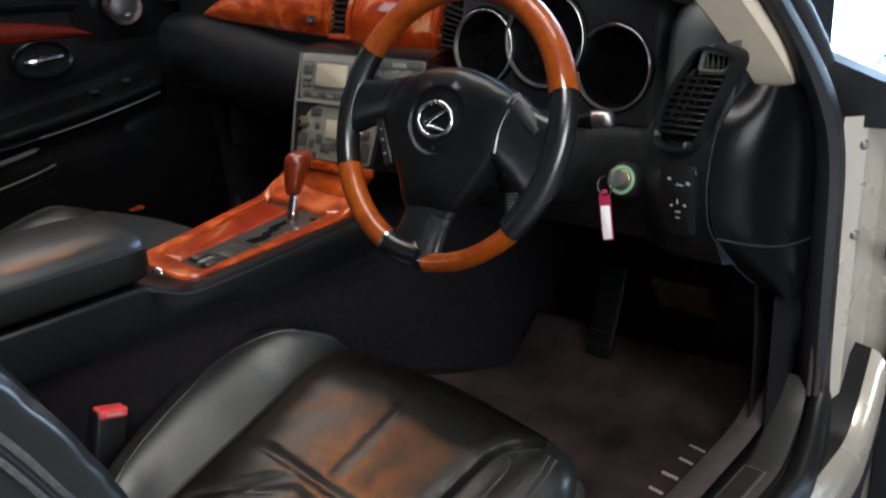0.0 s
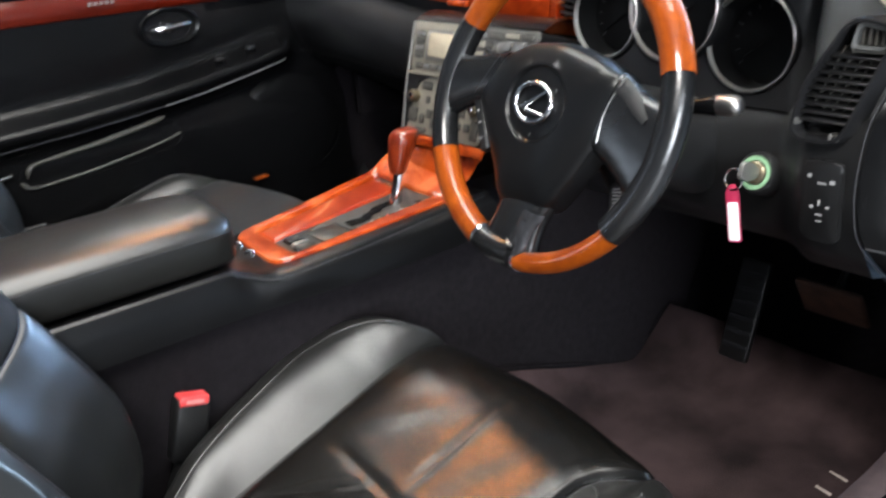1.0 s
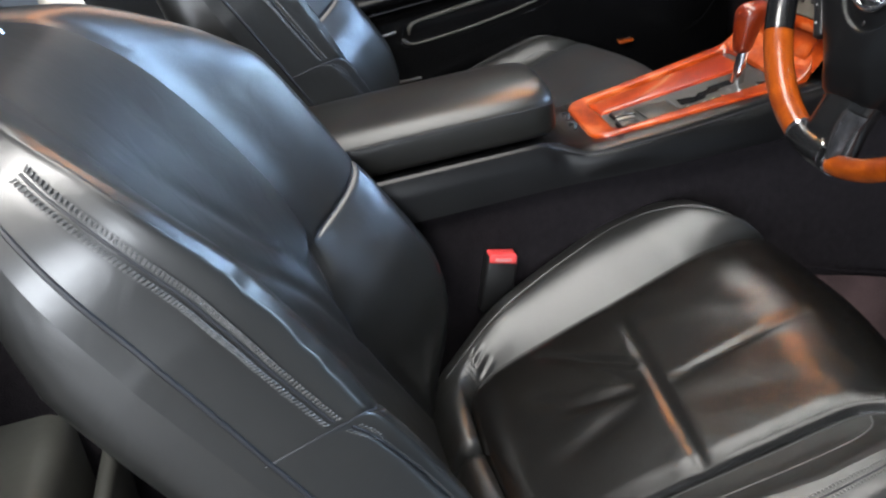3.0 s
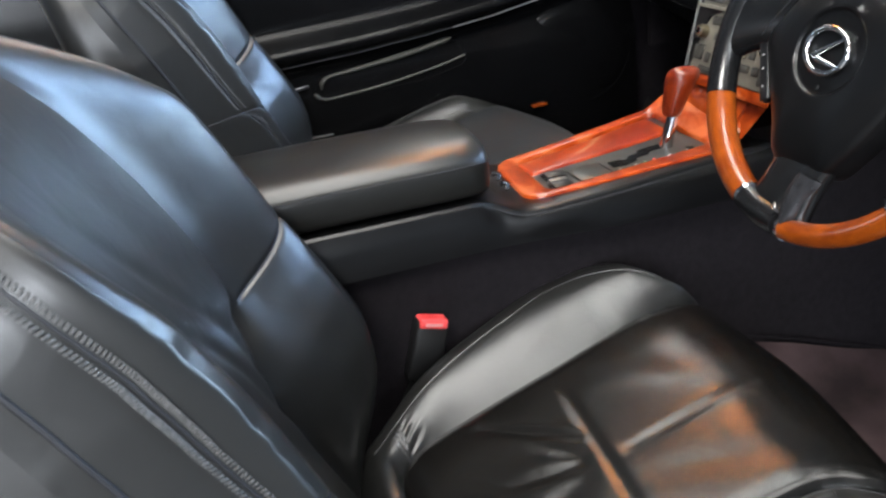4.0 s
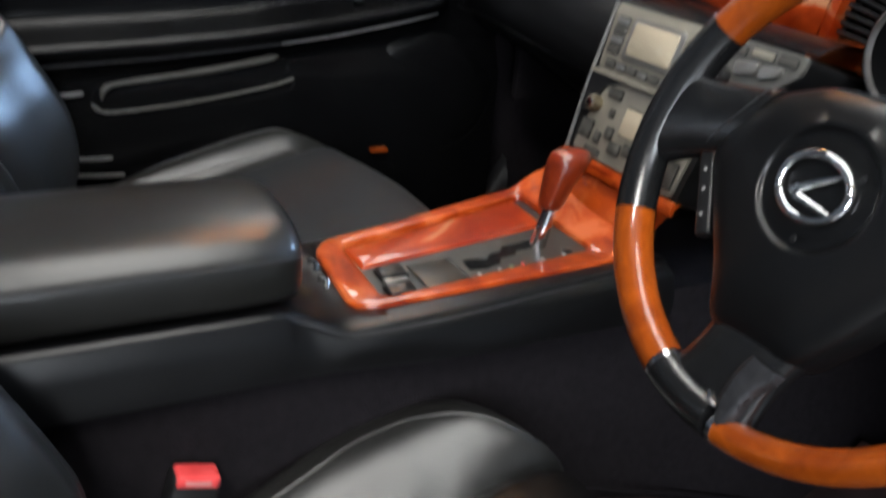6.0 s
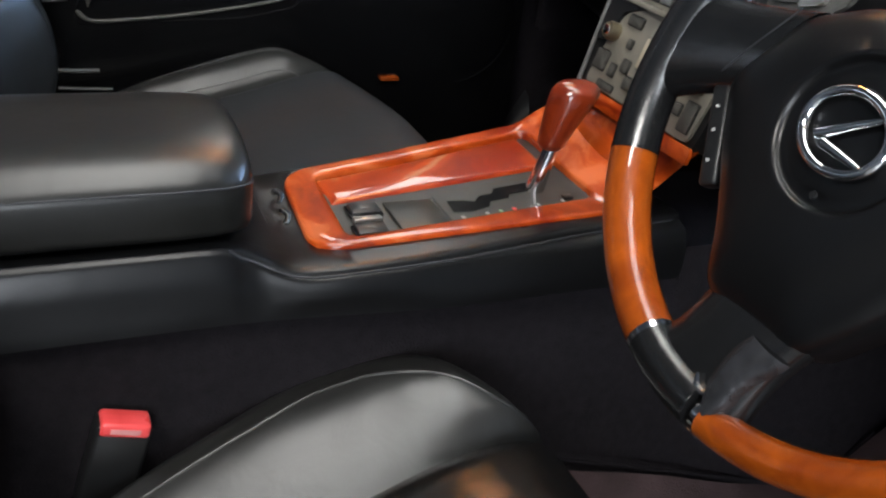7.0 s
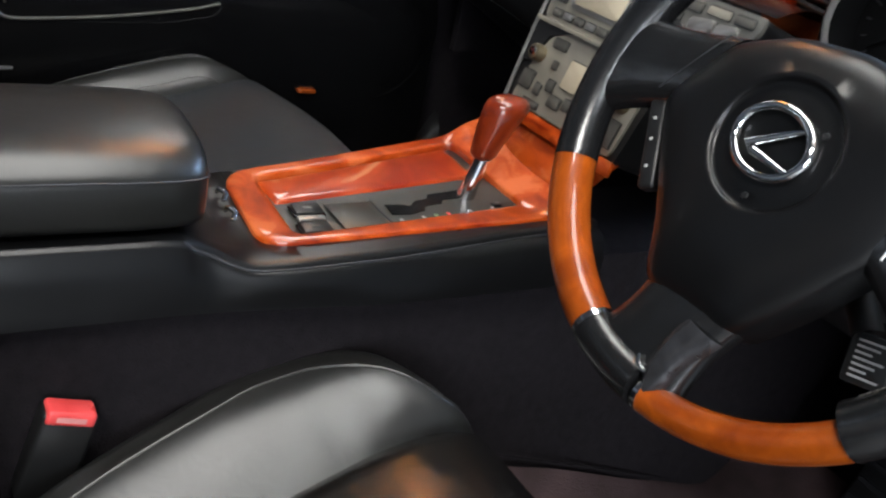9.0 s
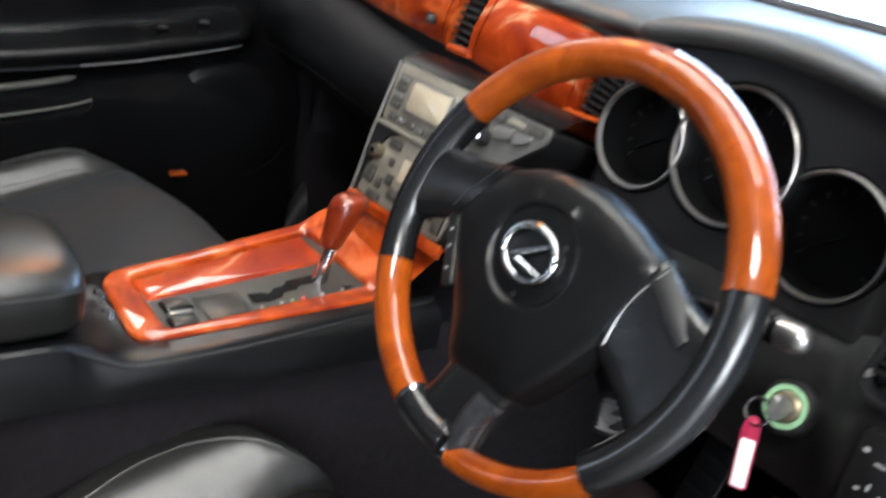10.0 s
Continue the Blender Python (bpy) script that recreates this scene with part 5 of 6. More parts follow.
vent("center_vent", -0.132, -0.090, 0.030, 8)
vent("center_vent", 0.142, 0.198, 0.034, 8, 0.022)
for x0, x1, up in ((-0.136, -0.086, 0.010), (0.118, 0.192, 0.022)):
    part("vent_frame", bm_box(x0, x1, 0.880 if x0 > 0 else 0.895, 0.915, wood_bottom(x0) - 0.001, wood_bottom(x0) + up, 0.003, 2, None), BURL, dash)
part("hazard_switch", bm_box(-0.192, -0.172, 0.893, 0.905, 0.708, 0.722, 0.002, 2), HARD, dash, "small black dash switch")
part("clock_bezel", bm_box(-0.188, -0.176, 0.891, 0.895, 0.711, 0.719, 0.001, 1), BUTTON, dash)

# dials
DIALS = ((0.274, 0.690, 0.054), (0.388, 0.706, 0.066), (0.503, 0.671, 0.057))
cluster = part("instrument_cluster", bm_box(0.205, 0.60, 0.89, 0.90, 0.60, 0.80, 0.004), DIAL, dash, "black instrument cluster")
# the face between the dials, open where they sit
bm = bmesh.new()
xs, zs = np.linspace(0.212, 0.60, 130), np.linspace(0.595, 0.822, 76)
grid = [[bm.verts.new((x, 0.850 + 0.12 * (z - 0.69) + 0.03 * smooth(0.56, 0.60, x) + 0.02 * smooth(0.235, 0.212, x), z)) for z in zs] for x in xs]
for i in range(len(xs) - 1):
    for j in range(len(zs) - 1):
        cx, cz = (xs[i] + xs[i + 1]) / 2, (zs[j] + zs[j + 1]) / 2
        if all(math.hypot(cx - x, cz - z) > r + 0.004 for x, z, r in DIALS) and cz < lip_z(cx) - 0.006:
            bm.faces.new((grid[i][j], grid[i + 1][j], grid[i + 1][j + 1], grid[i][j + 1]))
bmesh.ops.delete(bm, geom=[v for v in bm.verts if not v.link_faces], context="VERTS")
part("cluster_face", bm, SOFT, cluster, "soft grey-black face round the dials", 70)


def dial(x, z, r, name="dial"):
    m = frame_of((x, 0.845, z), (1, 0, 0), (0, 0.12, 1))
    d = part(name, bm_lathe([(r + 0.008, -0.03), (r + 0.008, -0.004), (r + 0.0055, -0.001)], 48, m), DIAL, cluster, "deep round dial")
    part("dial_ring", bm_lathe([(r + 0.0038, -0.004), (r + 0.0034, 0.0005), (r + 0.0024, 0.0014), (r + 0.0012, 0.0012), (r + 0.0004, -0.001), (r - 0.001, -0.004)], 56, m), RING_METAL, d, "polished metal dial ring")
    part("dial_tube", bm_lathe([(r - 0.001, -0.004), (r - 0.004, -0.04), (0, -0.04)], 48, m), DIAL, d, "black dial face")
    return d, m


for x, z, r in DIALS:
    d, m = dial(x, z, r)
    for k in range(25):
        a = radians(-130 + 260 * k / 24)
        if k % 2:
            continue
        part("dial_tick", bm_box(-0.0007, 0.0007, r * 0.70, r * (0.80 if k % 3 else 0.84), -0.0395, -0.0388, 0, 1, m @ Matrix.Rotation(-a, 4, "Z")), RUBBER, d)
    part("needle", bm_box(-0.001, 0.001, -0.006, r * 0.62, -0.036, -0.034, 0, 1, m @ Matrix.Rotation(radians(125), 4, "Z")), DIAL, d)
# driver's lower dash and side vent
rows = []
for y, z in ((0.89, 0.612), (0.848, 0.606), (0.83, 0.57), (0.825, 0.52), (0.835, 0.46), (0.86, 0.425), (0.93, 0.405), (1.1, 0.40)):
    rows.append([(x, y - 0.04 * smooth(0.56, 0.62, x), z) for x in np.linspace(0.222, 0.692, 26)])
part("knee_panel", bm_grid(rows), HARD, dash, "black knee panel", 60)
SV = frame_of((0.652, 0.785, 0.6), (1, 0.0, 0.0), (0.0, 0.10, 1))
pod_out = walk_outline([(-0.054, -0.020), (0.008, -0.022), (0.058, 0.110), (0.002, 0.120), (-0.046, 0.04)], 64, 0.022)
pod_in = walk_outline([(-0.047, -0.012), (0.003, -0.013), (0.050, 0.103), (0.006, 0.111), (-0.038, 0.04)], 64, 0.016)
rows = []
for d, h in ((0, -0.04), (0, 0.0), (0.3, 0.006), (0.7, 0.006), (1.0, 0.0), (1.0, -0.012)):
    rows.append([SV @ Vector((ox + (ix - ox) * d, oy + (iy - oy) * d, h)) for (ox, oy), (ix, iy) in zip(pod_out, pod_in)])
svent = part("side_vent", bm_grid(rows, close_u=True), SOFT, dash, "grey framed side air vent")
part("vent_back", bm_prism(pod_in, 0.002, 0, SV @ Matrix.Translation((0, 0, -0.02))), GLOSSY, svent)
for k in range(9):
    y = 0.006 + 0.070 * k / 8
    x0, x1 = -0.044 + 0.50 * max(0, y - 0.03), 0.012 + 0.42 * y
    part("slat", bm_box(x0, x1, -0.0014, 0.0014, -0.010, 0.006, 0.0006, 1, SV @ Matrix.Translation((0, y, -0.006)) @ Matrix.Rotation(0.35, 4, "X")), HARD, svent)
for k in range(5):
    x = -0.030 + 0.011 * k
    part("vane", bm_box(x - 0.001, x + 0.001, -0.034, 0.034, -0.014, -0.006, 0, 1, SV @ Matrix.Translation((0.010, 0.042, 0)) @ Matrix.Rotation(-0.40, 4, "Z")), BUTTON, svent)
crown_out = walk_outline([(0.004, 0.082), (0.044, 0.082), (0.052, 0.106), (0.010, 0.113)], 40, 0.008)
crown_in = walk_outline([(0.010, 0.087), (0.041, 0.087), (0.047, 0.102), (0.014, 0.107)], 40, 0.005)
part("upper_vent_frame", bm_grid([[SV @ Vector((ox + (ix - ox) * d, oy + (iy - oy) * d, h)) for (ox, oy), (ix, iy) in zip(crown_out, crown_in)] for d, h in ((0, -0.008), (0, 0.003), (0.4, 0.005), (1, 0.003), (1, -0.010))], close_u=True), DASH, svent, "grey frame of the upper grille")
part("vent_bridge", bm_box(0.006, 0.046, 0.080, 0.086, -0.012, 0.003, 0.002, 2, SV), BUTTON, svent)
for k in range(5):
    part("vane", bm_box(0.014 + 0.007 * k, 0.0155 + 0.007 * k, 0.088, 0.106, -0.012, -0.002, 0, 1, SV), BUTTON, svent)
for x, y in ((-0.045, 0.002), (-0.003, -0.010), (0.005, -0.010)):
    part("vent_wheel", bm_box(x - 0.002, x + 0.002, y - 0.004, y + 0.004, -0.01, 0.005, 0.0015, 2, SV), SATIN, svent)
rows = []
for y, z in ((1.02, 0.792), (0.94, 0.785), (0.885, 0.772), (0.850, 0.752), (0.832, 0.728), (0.826, 0.70), (0.820, 0.66), (0.815, 0.62), (0.812, 0.58), (0.812, 0.55)):
    rows.append([(x, y + 0.05 * smooth(0.615, 0.565, x) + 0.03 * smooth(0.69, 0.735, x), z - 0.03 * smooth(0.66, 0.74, x) * smooth(0.6, 0.75, z)) for x in np.linspace(0.555, 0.694, 14)])
part("dash_side", bm_grid(rows), DASH, dash, "soft grey-black dash round the side vent", 70)
SW = frame_of((0.645, 0.785, 0.520), (1, 0.0, 0.0), (0, -0.05, 1))
swp = part("switch_panel", bm_prism(rounded([(-0.023, -0.05), (0.022, -0.05), (0.024, 0.045), (-0.021, 0.045)], 0.010), 0.006, 0.002, SW), HARD, dash, "black mirror switch panel")
for x, y, w, h in ((-0.016, 0.026, 0.003, 0.003), (0.001, 0.019, 0.007, 0.0015), (0.015, 0.022, 0.004, 0.003), (-0.002, -0.004, 0.0012, 0.005), (-0.012, -0.010, 0.0025, 0.002), (0.010, -0.008, 0.0025, 0.002), (-0.001, -0.018, 0.006, 0.0012), (-0.001, -0.026, 0.005, 0.001)):
    part("switch_mark", bm_box(x * 0.85 - w * 0.7, x * 0.85 + w * 0.7, y - h * 0.7, y + h * 0.7, 0.006, 0.0066, 0, 1, SW), PRINT, swp)
cap_left = curve([(0.703, 0.84, 0.665), (0.690, 0.80, 0.62), (0.686, 0.785, 0.57), (0.686, 0.782, 0.52), (0.692, 0.79, 0.475), (0.708, 0.835, 0.42), (0.718, 0.90, 0.37)], 20)
cap_right = curve([(0.735, 0.95, 0.655), (0.752, 0.965, 0.62), (0.757, 0.97, 0.57), (0.757, 0.972, 0.50), (0.757, 0.972, 0.44), (0.755, 0.97, 0.39), (0.750, 0.968, 0.345)], 20)
rows = [[a + (b - a) * t + Vector((0.022, -0.03, 0)) * math.sin(math.pi * t) for t in np.linspace(0, 1, 14)] for a, b in zip(cap_left, cap_right)]
part("dash_end_cap", bm_grid(rows), DOORTRIM, dash, "smooth black dash end cap", 80)
part("cap_seam", bm_tube([a + Vector((-0.003, -0.003, 0)) for a in cap_left], 0.0009, 6), RUBBER, dash)
part("cap_joint", bm_tube(rows[13], 0.0013, 6), RUBBER, dash)


# ---------------------------------------------------------------- centre stack
stack = thing("radio_stack", (0, 0.78, 0.55), "bronze-grey radio and climate control stack", "car radio")
ST = frame_of((0.0, 0.744, 0.492), (1, 0, 0), (0, 0.054, 0.180))
body_out = [(-0.088, 0.0), (0.112, 0.0), (0.122, 0.10), (0.190, 0.165), (0.202, 0.186), (-0.096, 0.186), (-0.096, 0.09)]
part("housing", bm_prism(rounded(body_out, 0.010), -0.12, 0, ST @ Matrix.Translation((0, 0, -0.001))), HARD, stack, "black stack housing")
climate = part("climate_panel", bm_prism(rounded([(-0.078, 0.006), (0.106, 0.006), (0.114, 0.100), (-0.030, 0.100), (-0.058, 0.088), (-0.070, 0.055)], 0.008), 0.004, 0.0015, ST), STACK, stack, "bronze-grey climate panel")
radio = part("radio_panel", bm_prism(rounded([(-0.084, 0.106), (0.062, 0.106), (0.062, 0.186), (-0.090, 0.186)], 0.006), 0.006, 0.002, ST), STACK, stack, "bronze-grey radio panel")
TAPE = material("dark_radio_side", (0.10, 0.098, 0.090), 0.32, metal=0.3, dark=(0.07, 0.068, 0.062), scale=40, rough_var=0.05)
tape = part("tape_panel", bm_prism(rounded([(0.064, 0.106), (0.13, 0.106), (0.20, 0.168), (0.20, 0.186), (0.064, 0.186)], 0.006), 0.005, 0.002, ST), TAPE, stack, "dark silver radio side panel")


def key_cap(x, y, w, h, top, mat, parent):
    """A small raised key in a dark slot of its panel."""
    g = 0.0013
    part("key_slot", bm_prism(rounded([(x - w - g, y - h - g), (x + w + g, y - h - g), (x + w + g, y + h + g), (x - w - g, y + h + g)], 0.002), top - 0.0012, 0, ST), HARD, parent)
    part("button", bm_prism(rounded([(x - w, y - h), (x + w, y - h), (x + w, y + h), (x - w, y + h)], 0.0018), top + 0.0006, 0.0008, ST), mat, parent)


for x, y, w, h, m in ((0.080, 0.120, 0.009, 0.004, SATIN), (0.105, 0.118, 0.010, 0.003, BUTTON), (0.112, 0.174, 0.014, 0.004, BUTTON), (0.148, 0.176, 0.014, 0.004, STACK), (0.180, 0.176, 0.011, 0.004, BUTTON), (0.083, 0.174, 0.008, 0.004, SATIN), (0.079, 0.139, 0.011, 0.010, STACK), (0.079, 0.160, 0.011, 0.005, STACK), (0.100, 0.160, 0.006, 0.004, BUTTON)):
    key_cap(x, y, w, h, 0.0066, m, tape)
part("ledge", bm_prism(rounded([(-0.088, 0.1005), (0.108, 0.1005), (0.110, 0.1055), (-0.089, 0.1055)], 0.002), 0.012, 0.0012, ST), STACK, stack, "pale ledge under the radio")
part("ledge_slot", bm_prism(rounded([(-0.089, 0.052), (-0.073, 0.055), (-0.061, 0.089), (-0.032, 0.0995), (-0.092, 0.0995)], 0.003), 0.0046, 0, ST), HARD, climate, "dark slot under the ledge")
part("screen_frame", bm_prism(rounded([(-0.050, 0.126), (0.040, 0.126), (0.040, 0.174), (-0.050, 0.174)], 0.006), 0.0085, 0.001, ST), SATIN, radio)
part("screen", bm_prism(rounded([(-0.043, 0.131), (0.033, 0.131), (0.033, 0.169), (-0.043, 0.169)], 0.004), 0.010, 0.0008, ST), SCREEN, radio, "pale radio display")
for k in range(7):
    key_cap(-0.064 + 0.020 * k, 0.115, 0.0078, 0.0036, 0.0076, SATIN if k % 2 else BUTTON, radio)
for k in range(4):
    key_cap(-0.069, 0.132 + 0.0115 * k, 0.0105, 0.0038, 0.0076, SATIN if k % 2 else BUTTON, radio)
for k in range(3):
    key_cap(0.0515, 0.134 + 0.014 * k, 0.006, 0.0045, 0.0076, BUTTON, radio)
for x, y, r in ((-0.062, 0.066, 0.010), (0.092, 0.060, 0.010), (0.108, 0.144, 0.0105)):
    parent = radio if y > 0.106 else climate
    kn = part("knob", bm_lathe([(r, 0.003), (r, 0.012), (r * 0.85, 0.016), (r * 0.3, 0.017), (0, 0.017)], 20, ST @ Matrix.Translation((x, y, 0))), BRASS if y < 0.1 else HARD, tape if y > 0.1 else climate, "round control knob")
    part("knob_cap", bm_lathe([(r * 0.55, 0.0168), (r * 0.5, 0.0182), (0, 0.0186)], 16, ST @ Matrix.Translation((x, y, 0))), CHROME, kn)
for x, y, w, h in ((-0.036, 0.085, 0.012, 0.005), (0.02, 0.06, 0.026, 0.016), (-0.03, 0.062, 0.004, 0.004), (-0.064, 0.035, 0.010, 0.010), (-0.040, 0.030, 0.005, 0.006), (-0.022, 0.040, 0.006, 0.006), (-0.004, 0.026, 0.010, 0.006), (0.016, 0.030, 0.005, 0.006), (-0.04, 0.012, 0.014, 0.003), (0.050, 0.03, 0.010, 0.004), (0.075, 0.03, 0.006, 0.005), (0.065, 0.082, 0.010, 0.005), (0.094, 0.028, 0.008, 0.014), (0.06, 0.052, 0.006, 0.006)):
    key_cap(x, y, w, h, 0.0058, BUTTON if w < 0.025 else SCREEN, climate)
for outline in ([(0.122, 0.150), (0.150, 0.156), (0.150, 0.168), (0.120, 0.164)], [(0.154, 0.152), (0.178, 0.160), (0.180, 0.169), (0.154, 0.166)]):
    part("chrome_strip", bm_prism(rounded(outline, 0.003), 0.010, 0.002, ST), SATIN, tape, "bright silver lid")
part("stack_edge", bm_tube([ST @ Vector((x, y, 0.003)) for x, y in ((-0.088, 0.0), (-0.096, 0.09), (-0.097, 0.186))], 0.0025, 8), SATIN, stack, "satin edge strip")
part("upper_cover", bm_grid([[(x, 0.798 + t * 0.085, 0.673 - 0.004 * t + 0.012 * math.sin(t * 3.1)) for x in np.linspace(-0.100, 0.205, 10)] for t in np.linspace(0, 1, 8)]), DOORTRIM, stack, "dark grey upper cover")
part("wood_strip", bm_prism(rounded([(-0.094, -0.012), (0.118, -0.012), (0.116, 0.004), (-0.092, 0.004)], 0.003), 0.005, 0.0015, ST), BURL, stack, "red wood strip under the controls")

# ---------------------------------------------------------------- passenger door
door = thing("door_1", (-0.74, 0.45, 0.1), "closed black passenger door trim with red wood strip", "car door", kind="structure")


def door_x(y, z):
    """How far the trim stands from the middle of the car."""
    bulge = 0.025 * smooth(0.78, 0.60, z)
    dz = z - arm_z(y) + 0.014
    arm = 0.066 * (math.exp(-(dz / 0.021) ** 2) if dz > 0 else math.exp(-(abs(dz) / 0.036) ** 2.4)) * (1 - smooth(0.84, 0.90, y))
    low = 0.025 * smooth(0.5, 0.42, z)
    return -0.725 + bulge * 0.6 + arm + low


def arm_z(y):
    return interp([(-0.2, 0.50), (0.15, 0.512), (0.35, 0.522), (0.5, 0.534), (0.65, 0.552), (0.78, 0.575), (0.86, 0.592)], y)


ys = np.linspace(-0.35, 1.0, 80)
zs = [0.10, 0.16, 0.22, 0.28, 0.33, 0.37, 0.40, 0.43, *np.linspace(0.44, 0.63, 46), 0.64, 0.66, 0.68, 0.70, 0.72, 0.74, 0.755, 0.765]
part("door_trim", bm_grid([[(door_x(y, z) - (0.03 if z > 0.76 else 0), y, z) for y in ys] for z in zs]), DOORTRIM, door, "soft black door trim", 60)
part("door_skin", bm_box(-0.86, -0.76, -0.45, 1.06, -0.1, 0.755, 0.02), PAINT, door, "champagne outer door skin")
part("top_pad", bm_tube([(-0.735, y, 0.762 - 0.02 * smooth(0.6, 0.9, y)) for y in np.linspace(-0.4, 0.95, 20)], 0.022, 10), DOORTRIM, door, "dark door top pad")
rows = []
for y in np.linspace(-0.35, 0.735, 30):
    zt = interp([(-0.35, 0.742), (0.1, 0.743), (0.4, 0.738), (0.55, 0.733), (0.64, 0.722), (0.70, 0.708), (0.725, 0.699), (0.735, 0.692)], y)
    zb = interp([(-0.35, 0.692), (0.5, 0.689), (0.735, 0.688)], y)
    rows.append([(door_x(y, zb + (zt - zb) * v) + dx, y, zb + (zt - zb) * v) for v, dx in ((0, -0.002), (0.06, 0.004), (0.3, 0.009), (0.6, 0.010), (0.92, 0.005), (1, -0.002))])
# red burl darkened in its colour for the weak light on the far door
part("wood_strip", bm_grid(rows, cap=True), material("shaded_door_wood", (0.060, 0.0045, 0.0014), 0.3, spec=0.12, coat_rough=0.02, coat=0.5, dark=(0.014, 0.0012, 0.0005), scale=9, amount=0.5, kind="burl", stretch=(1, 0.35, 1.5)), door, "glossy red wood door strip with shade in its colour")
HM = frame_of((-0.705, 0.612, 0.652), (0, 1, 0.0), (0, 0.0, 1))
cup = part("handle_cup", joined(bm_lathe([(0.052, 0.0), (0.054, 0.006), (0.050, 0.010), (0.045, 0.008), (0.042, -0.004), (0.0, -0.012)], 40, HM @ Matrix.Diagonal((1.25, 0.72, 1, 1)))), DOORTRIM, door, "oval door handle cup")
part("handle_face", bm_lathe([(0.043, 0.002), (0.04, -0.004), (0, -0.006)], 36, HM @ Matrix.Diagonal((1.25, 0.72, 1, 1))), GLOSSY, cup)
part("door_lever", bm_tube(curve([HM @ Vector(p) for p in ((-0.040, -0.002, 0.004), (-0.015, -0.003, 0.012), (0.015, 0.000, 0.012), (0.042, 0.002, 0.006))], 14), [0.003, 0.0045, 0.0058, 0.0062, 0.0062, 0.006, 0.006, 0.0058, 0.0055, 0.005, 0.005, 0.0045, 0.004, 0.003], 10), CHROME, cup, "chrome inner door lever")
part("lever_pivot", bm_tube([HM @ Vector((-0.006, -0.010, 0.006)), HM @ Vector((0.0, 0.006, 0.012))], 0.007, 10), CHROME, cup)
for y in (0.70, 0.775):
    z = arm_z(y) + 0.006
    part("window_switch", bm_box(door_x(y, z) - 0.004, door_x(y, z) + 0.012, y - 0.010, y + 0.010, z + 0.003, z + 0.010, 0.003, 2), HARD, door, "black window switch")
arm_line = [(y, arm_z(y) - 0.040) for y in np.linspace(0.56, 0.85, 16)]
part("arm_trim", bm_tube([(door_x(y, z) + 0.0015, y, z) for y, z in arm_line], 0.0022, 6), SATIN, door, "thin bright trim line")
part("arm_shadow_gap", bm_tube([(door_x(y, arm_z(y) - 0.040), y, arm_z(y) - 0.040) for y in np.linspace(0.0, 0.56, 20)], 0.002, 6), RUBBER, door)
# map pocket
pk = walk_outline([(0.245, 0.385), (0.50, 0.398), (0.595, 0.418), (0.585, 0.470), (0.50, 0.462), (0.262, 0.440)], 72, 0.022)
rows = []
for d, dx in ((0.0, 0.002), (0.0, 0.012), (0.012, 0.014), (0.03, 0.010), (0.04, -0.002), (0.3, -0.004), (0.9, -0.004)):
    rows.append([(-0.697 + dx, 0.42 + (y - 0.42) * (1 - d), 0.428 + (z - 0.428) * (1 - d * 2.2 if d < 0.1 else 1 - d)) for y, z in pk])
pocket = part("map_pocket", bm_grid(rows, close_u=True, cap=False), GLOSSY, door, "glossy black door map pocket")
part("pocket_lip", bm_tube(curve([(-0.683, 0.271, 0.414), (-0.683, 0.274, 0.428), (-0.683, 0.288, 0.438), (-0.683, 0.335, 0.444), (-0.683, 0.438, 0.456), (-0.683, 0.524, 0.47), (-0.683, 0.559, 0.477)], 26), [0.0015, 0.002, 0.003, 0.0042, 0.005] + [0.0045] * 3 + [0.0035] * 4 + [0.0045] * 4 + [0.0055] * 8 + [0.004, 0.0015], 10), BUTTON, pocket, "dull bright pocket lip")
part("pocket_edge", bm_tube(curve([(-0.683, 0.255, 0.408), (-0.683, 0.266, 0.397), (-0.683, 0.285, 0.393), (-0.683, 0.332, 0.396), (-0.683, 0.404, 0.403), (-0.683, 0.479, 0.414), (-0.683, 0.545, 0.426), (-0.683, 0.586, 0.437)], 30), [0.002, 0.0035, 0.004, 0.004, 0.0035] + [0.0026] * 25, 8), BUTTON, pocket)
for a, b in (((-0.686, 0.21, 0.422), (-0.686, 0.244, 0.425)), ((-0.686, 0.223, 0.317), (-0.686, 0.281, 0.316)), ((-0.686, 0.221, 0.289), (-0.686, 0.298, 0.285))):
    part("pull_bar", bm_tube([a, Vector(a).lerp(Vector(b), 0.5) + Vector((0.002, 0, 0)), b], 0.0042, 8, flat=0.7), SATIN, door, "dull bright bar low on the door")
# speaker in the lower front corner, and its footwell cover
SPK = frame_of((-0.70, 0.85, 0.390), (0.12, 1, 0), (0, 0, 1))
part("door_speaker", bm_lathe([(0.128, -0.004), (0.120, 0.004), (0.104, 0.008), (0.085, 0.010), (0.05, 0.011), (0, 0.0115)], 40, SPK @ Matrix.Diagonal((1.1, 0.95, 1, 1))), DOORTRIM, door, "round black door speaker grille")
part("speaker_trim", bm_tube(curve([SPK @ Vector((0.126 * math.cos(a), 0.108 * math.sin(a), 0.015)) for a in np.linspace(-1.3, -0.1, 12)], 20), 0.0018, 6), DOORTRIM, door)
part("door_reflector", bm_box(-0.69, -0.672, 0.735, 0.77, 0.293, 0.301, 0.003, 2), AMBER, door, "small amber door reflector")
sail = part("sail_panel", bm_grid([[(-0.715 + 0.06 * smooth(0.70, 0.95, y) * v, y, 0.67 + (interp([(0.70, 0.74), (0.95, 0.93)], y) - 0.67) * v) for v in np.linspace(0, 1, 6)] for y in np.linspace(0.70, 1.0, 8)]), DOORTRIM, door, "soft black sail panel")
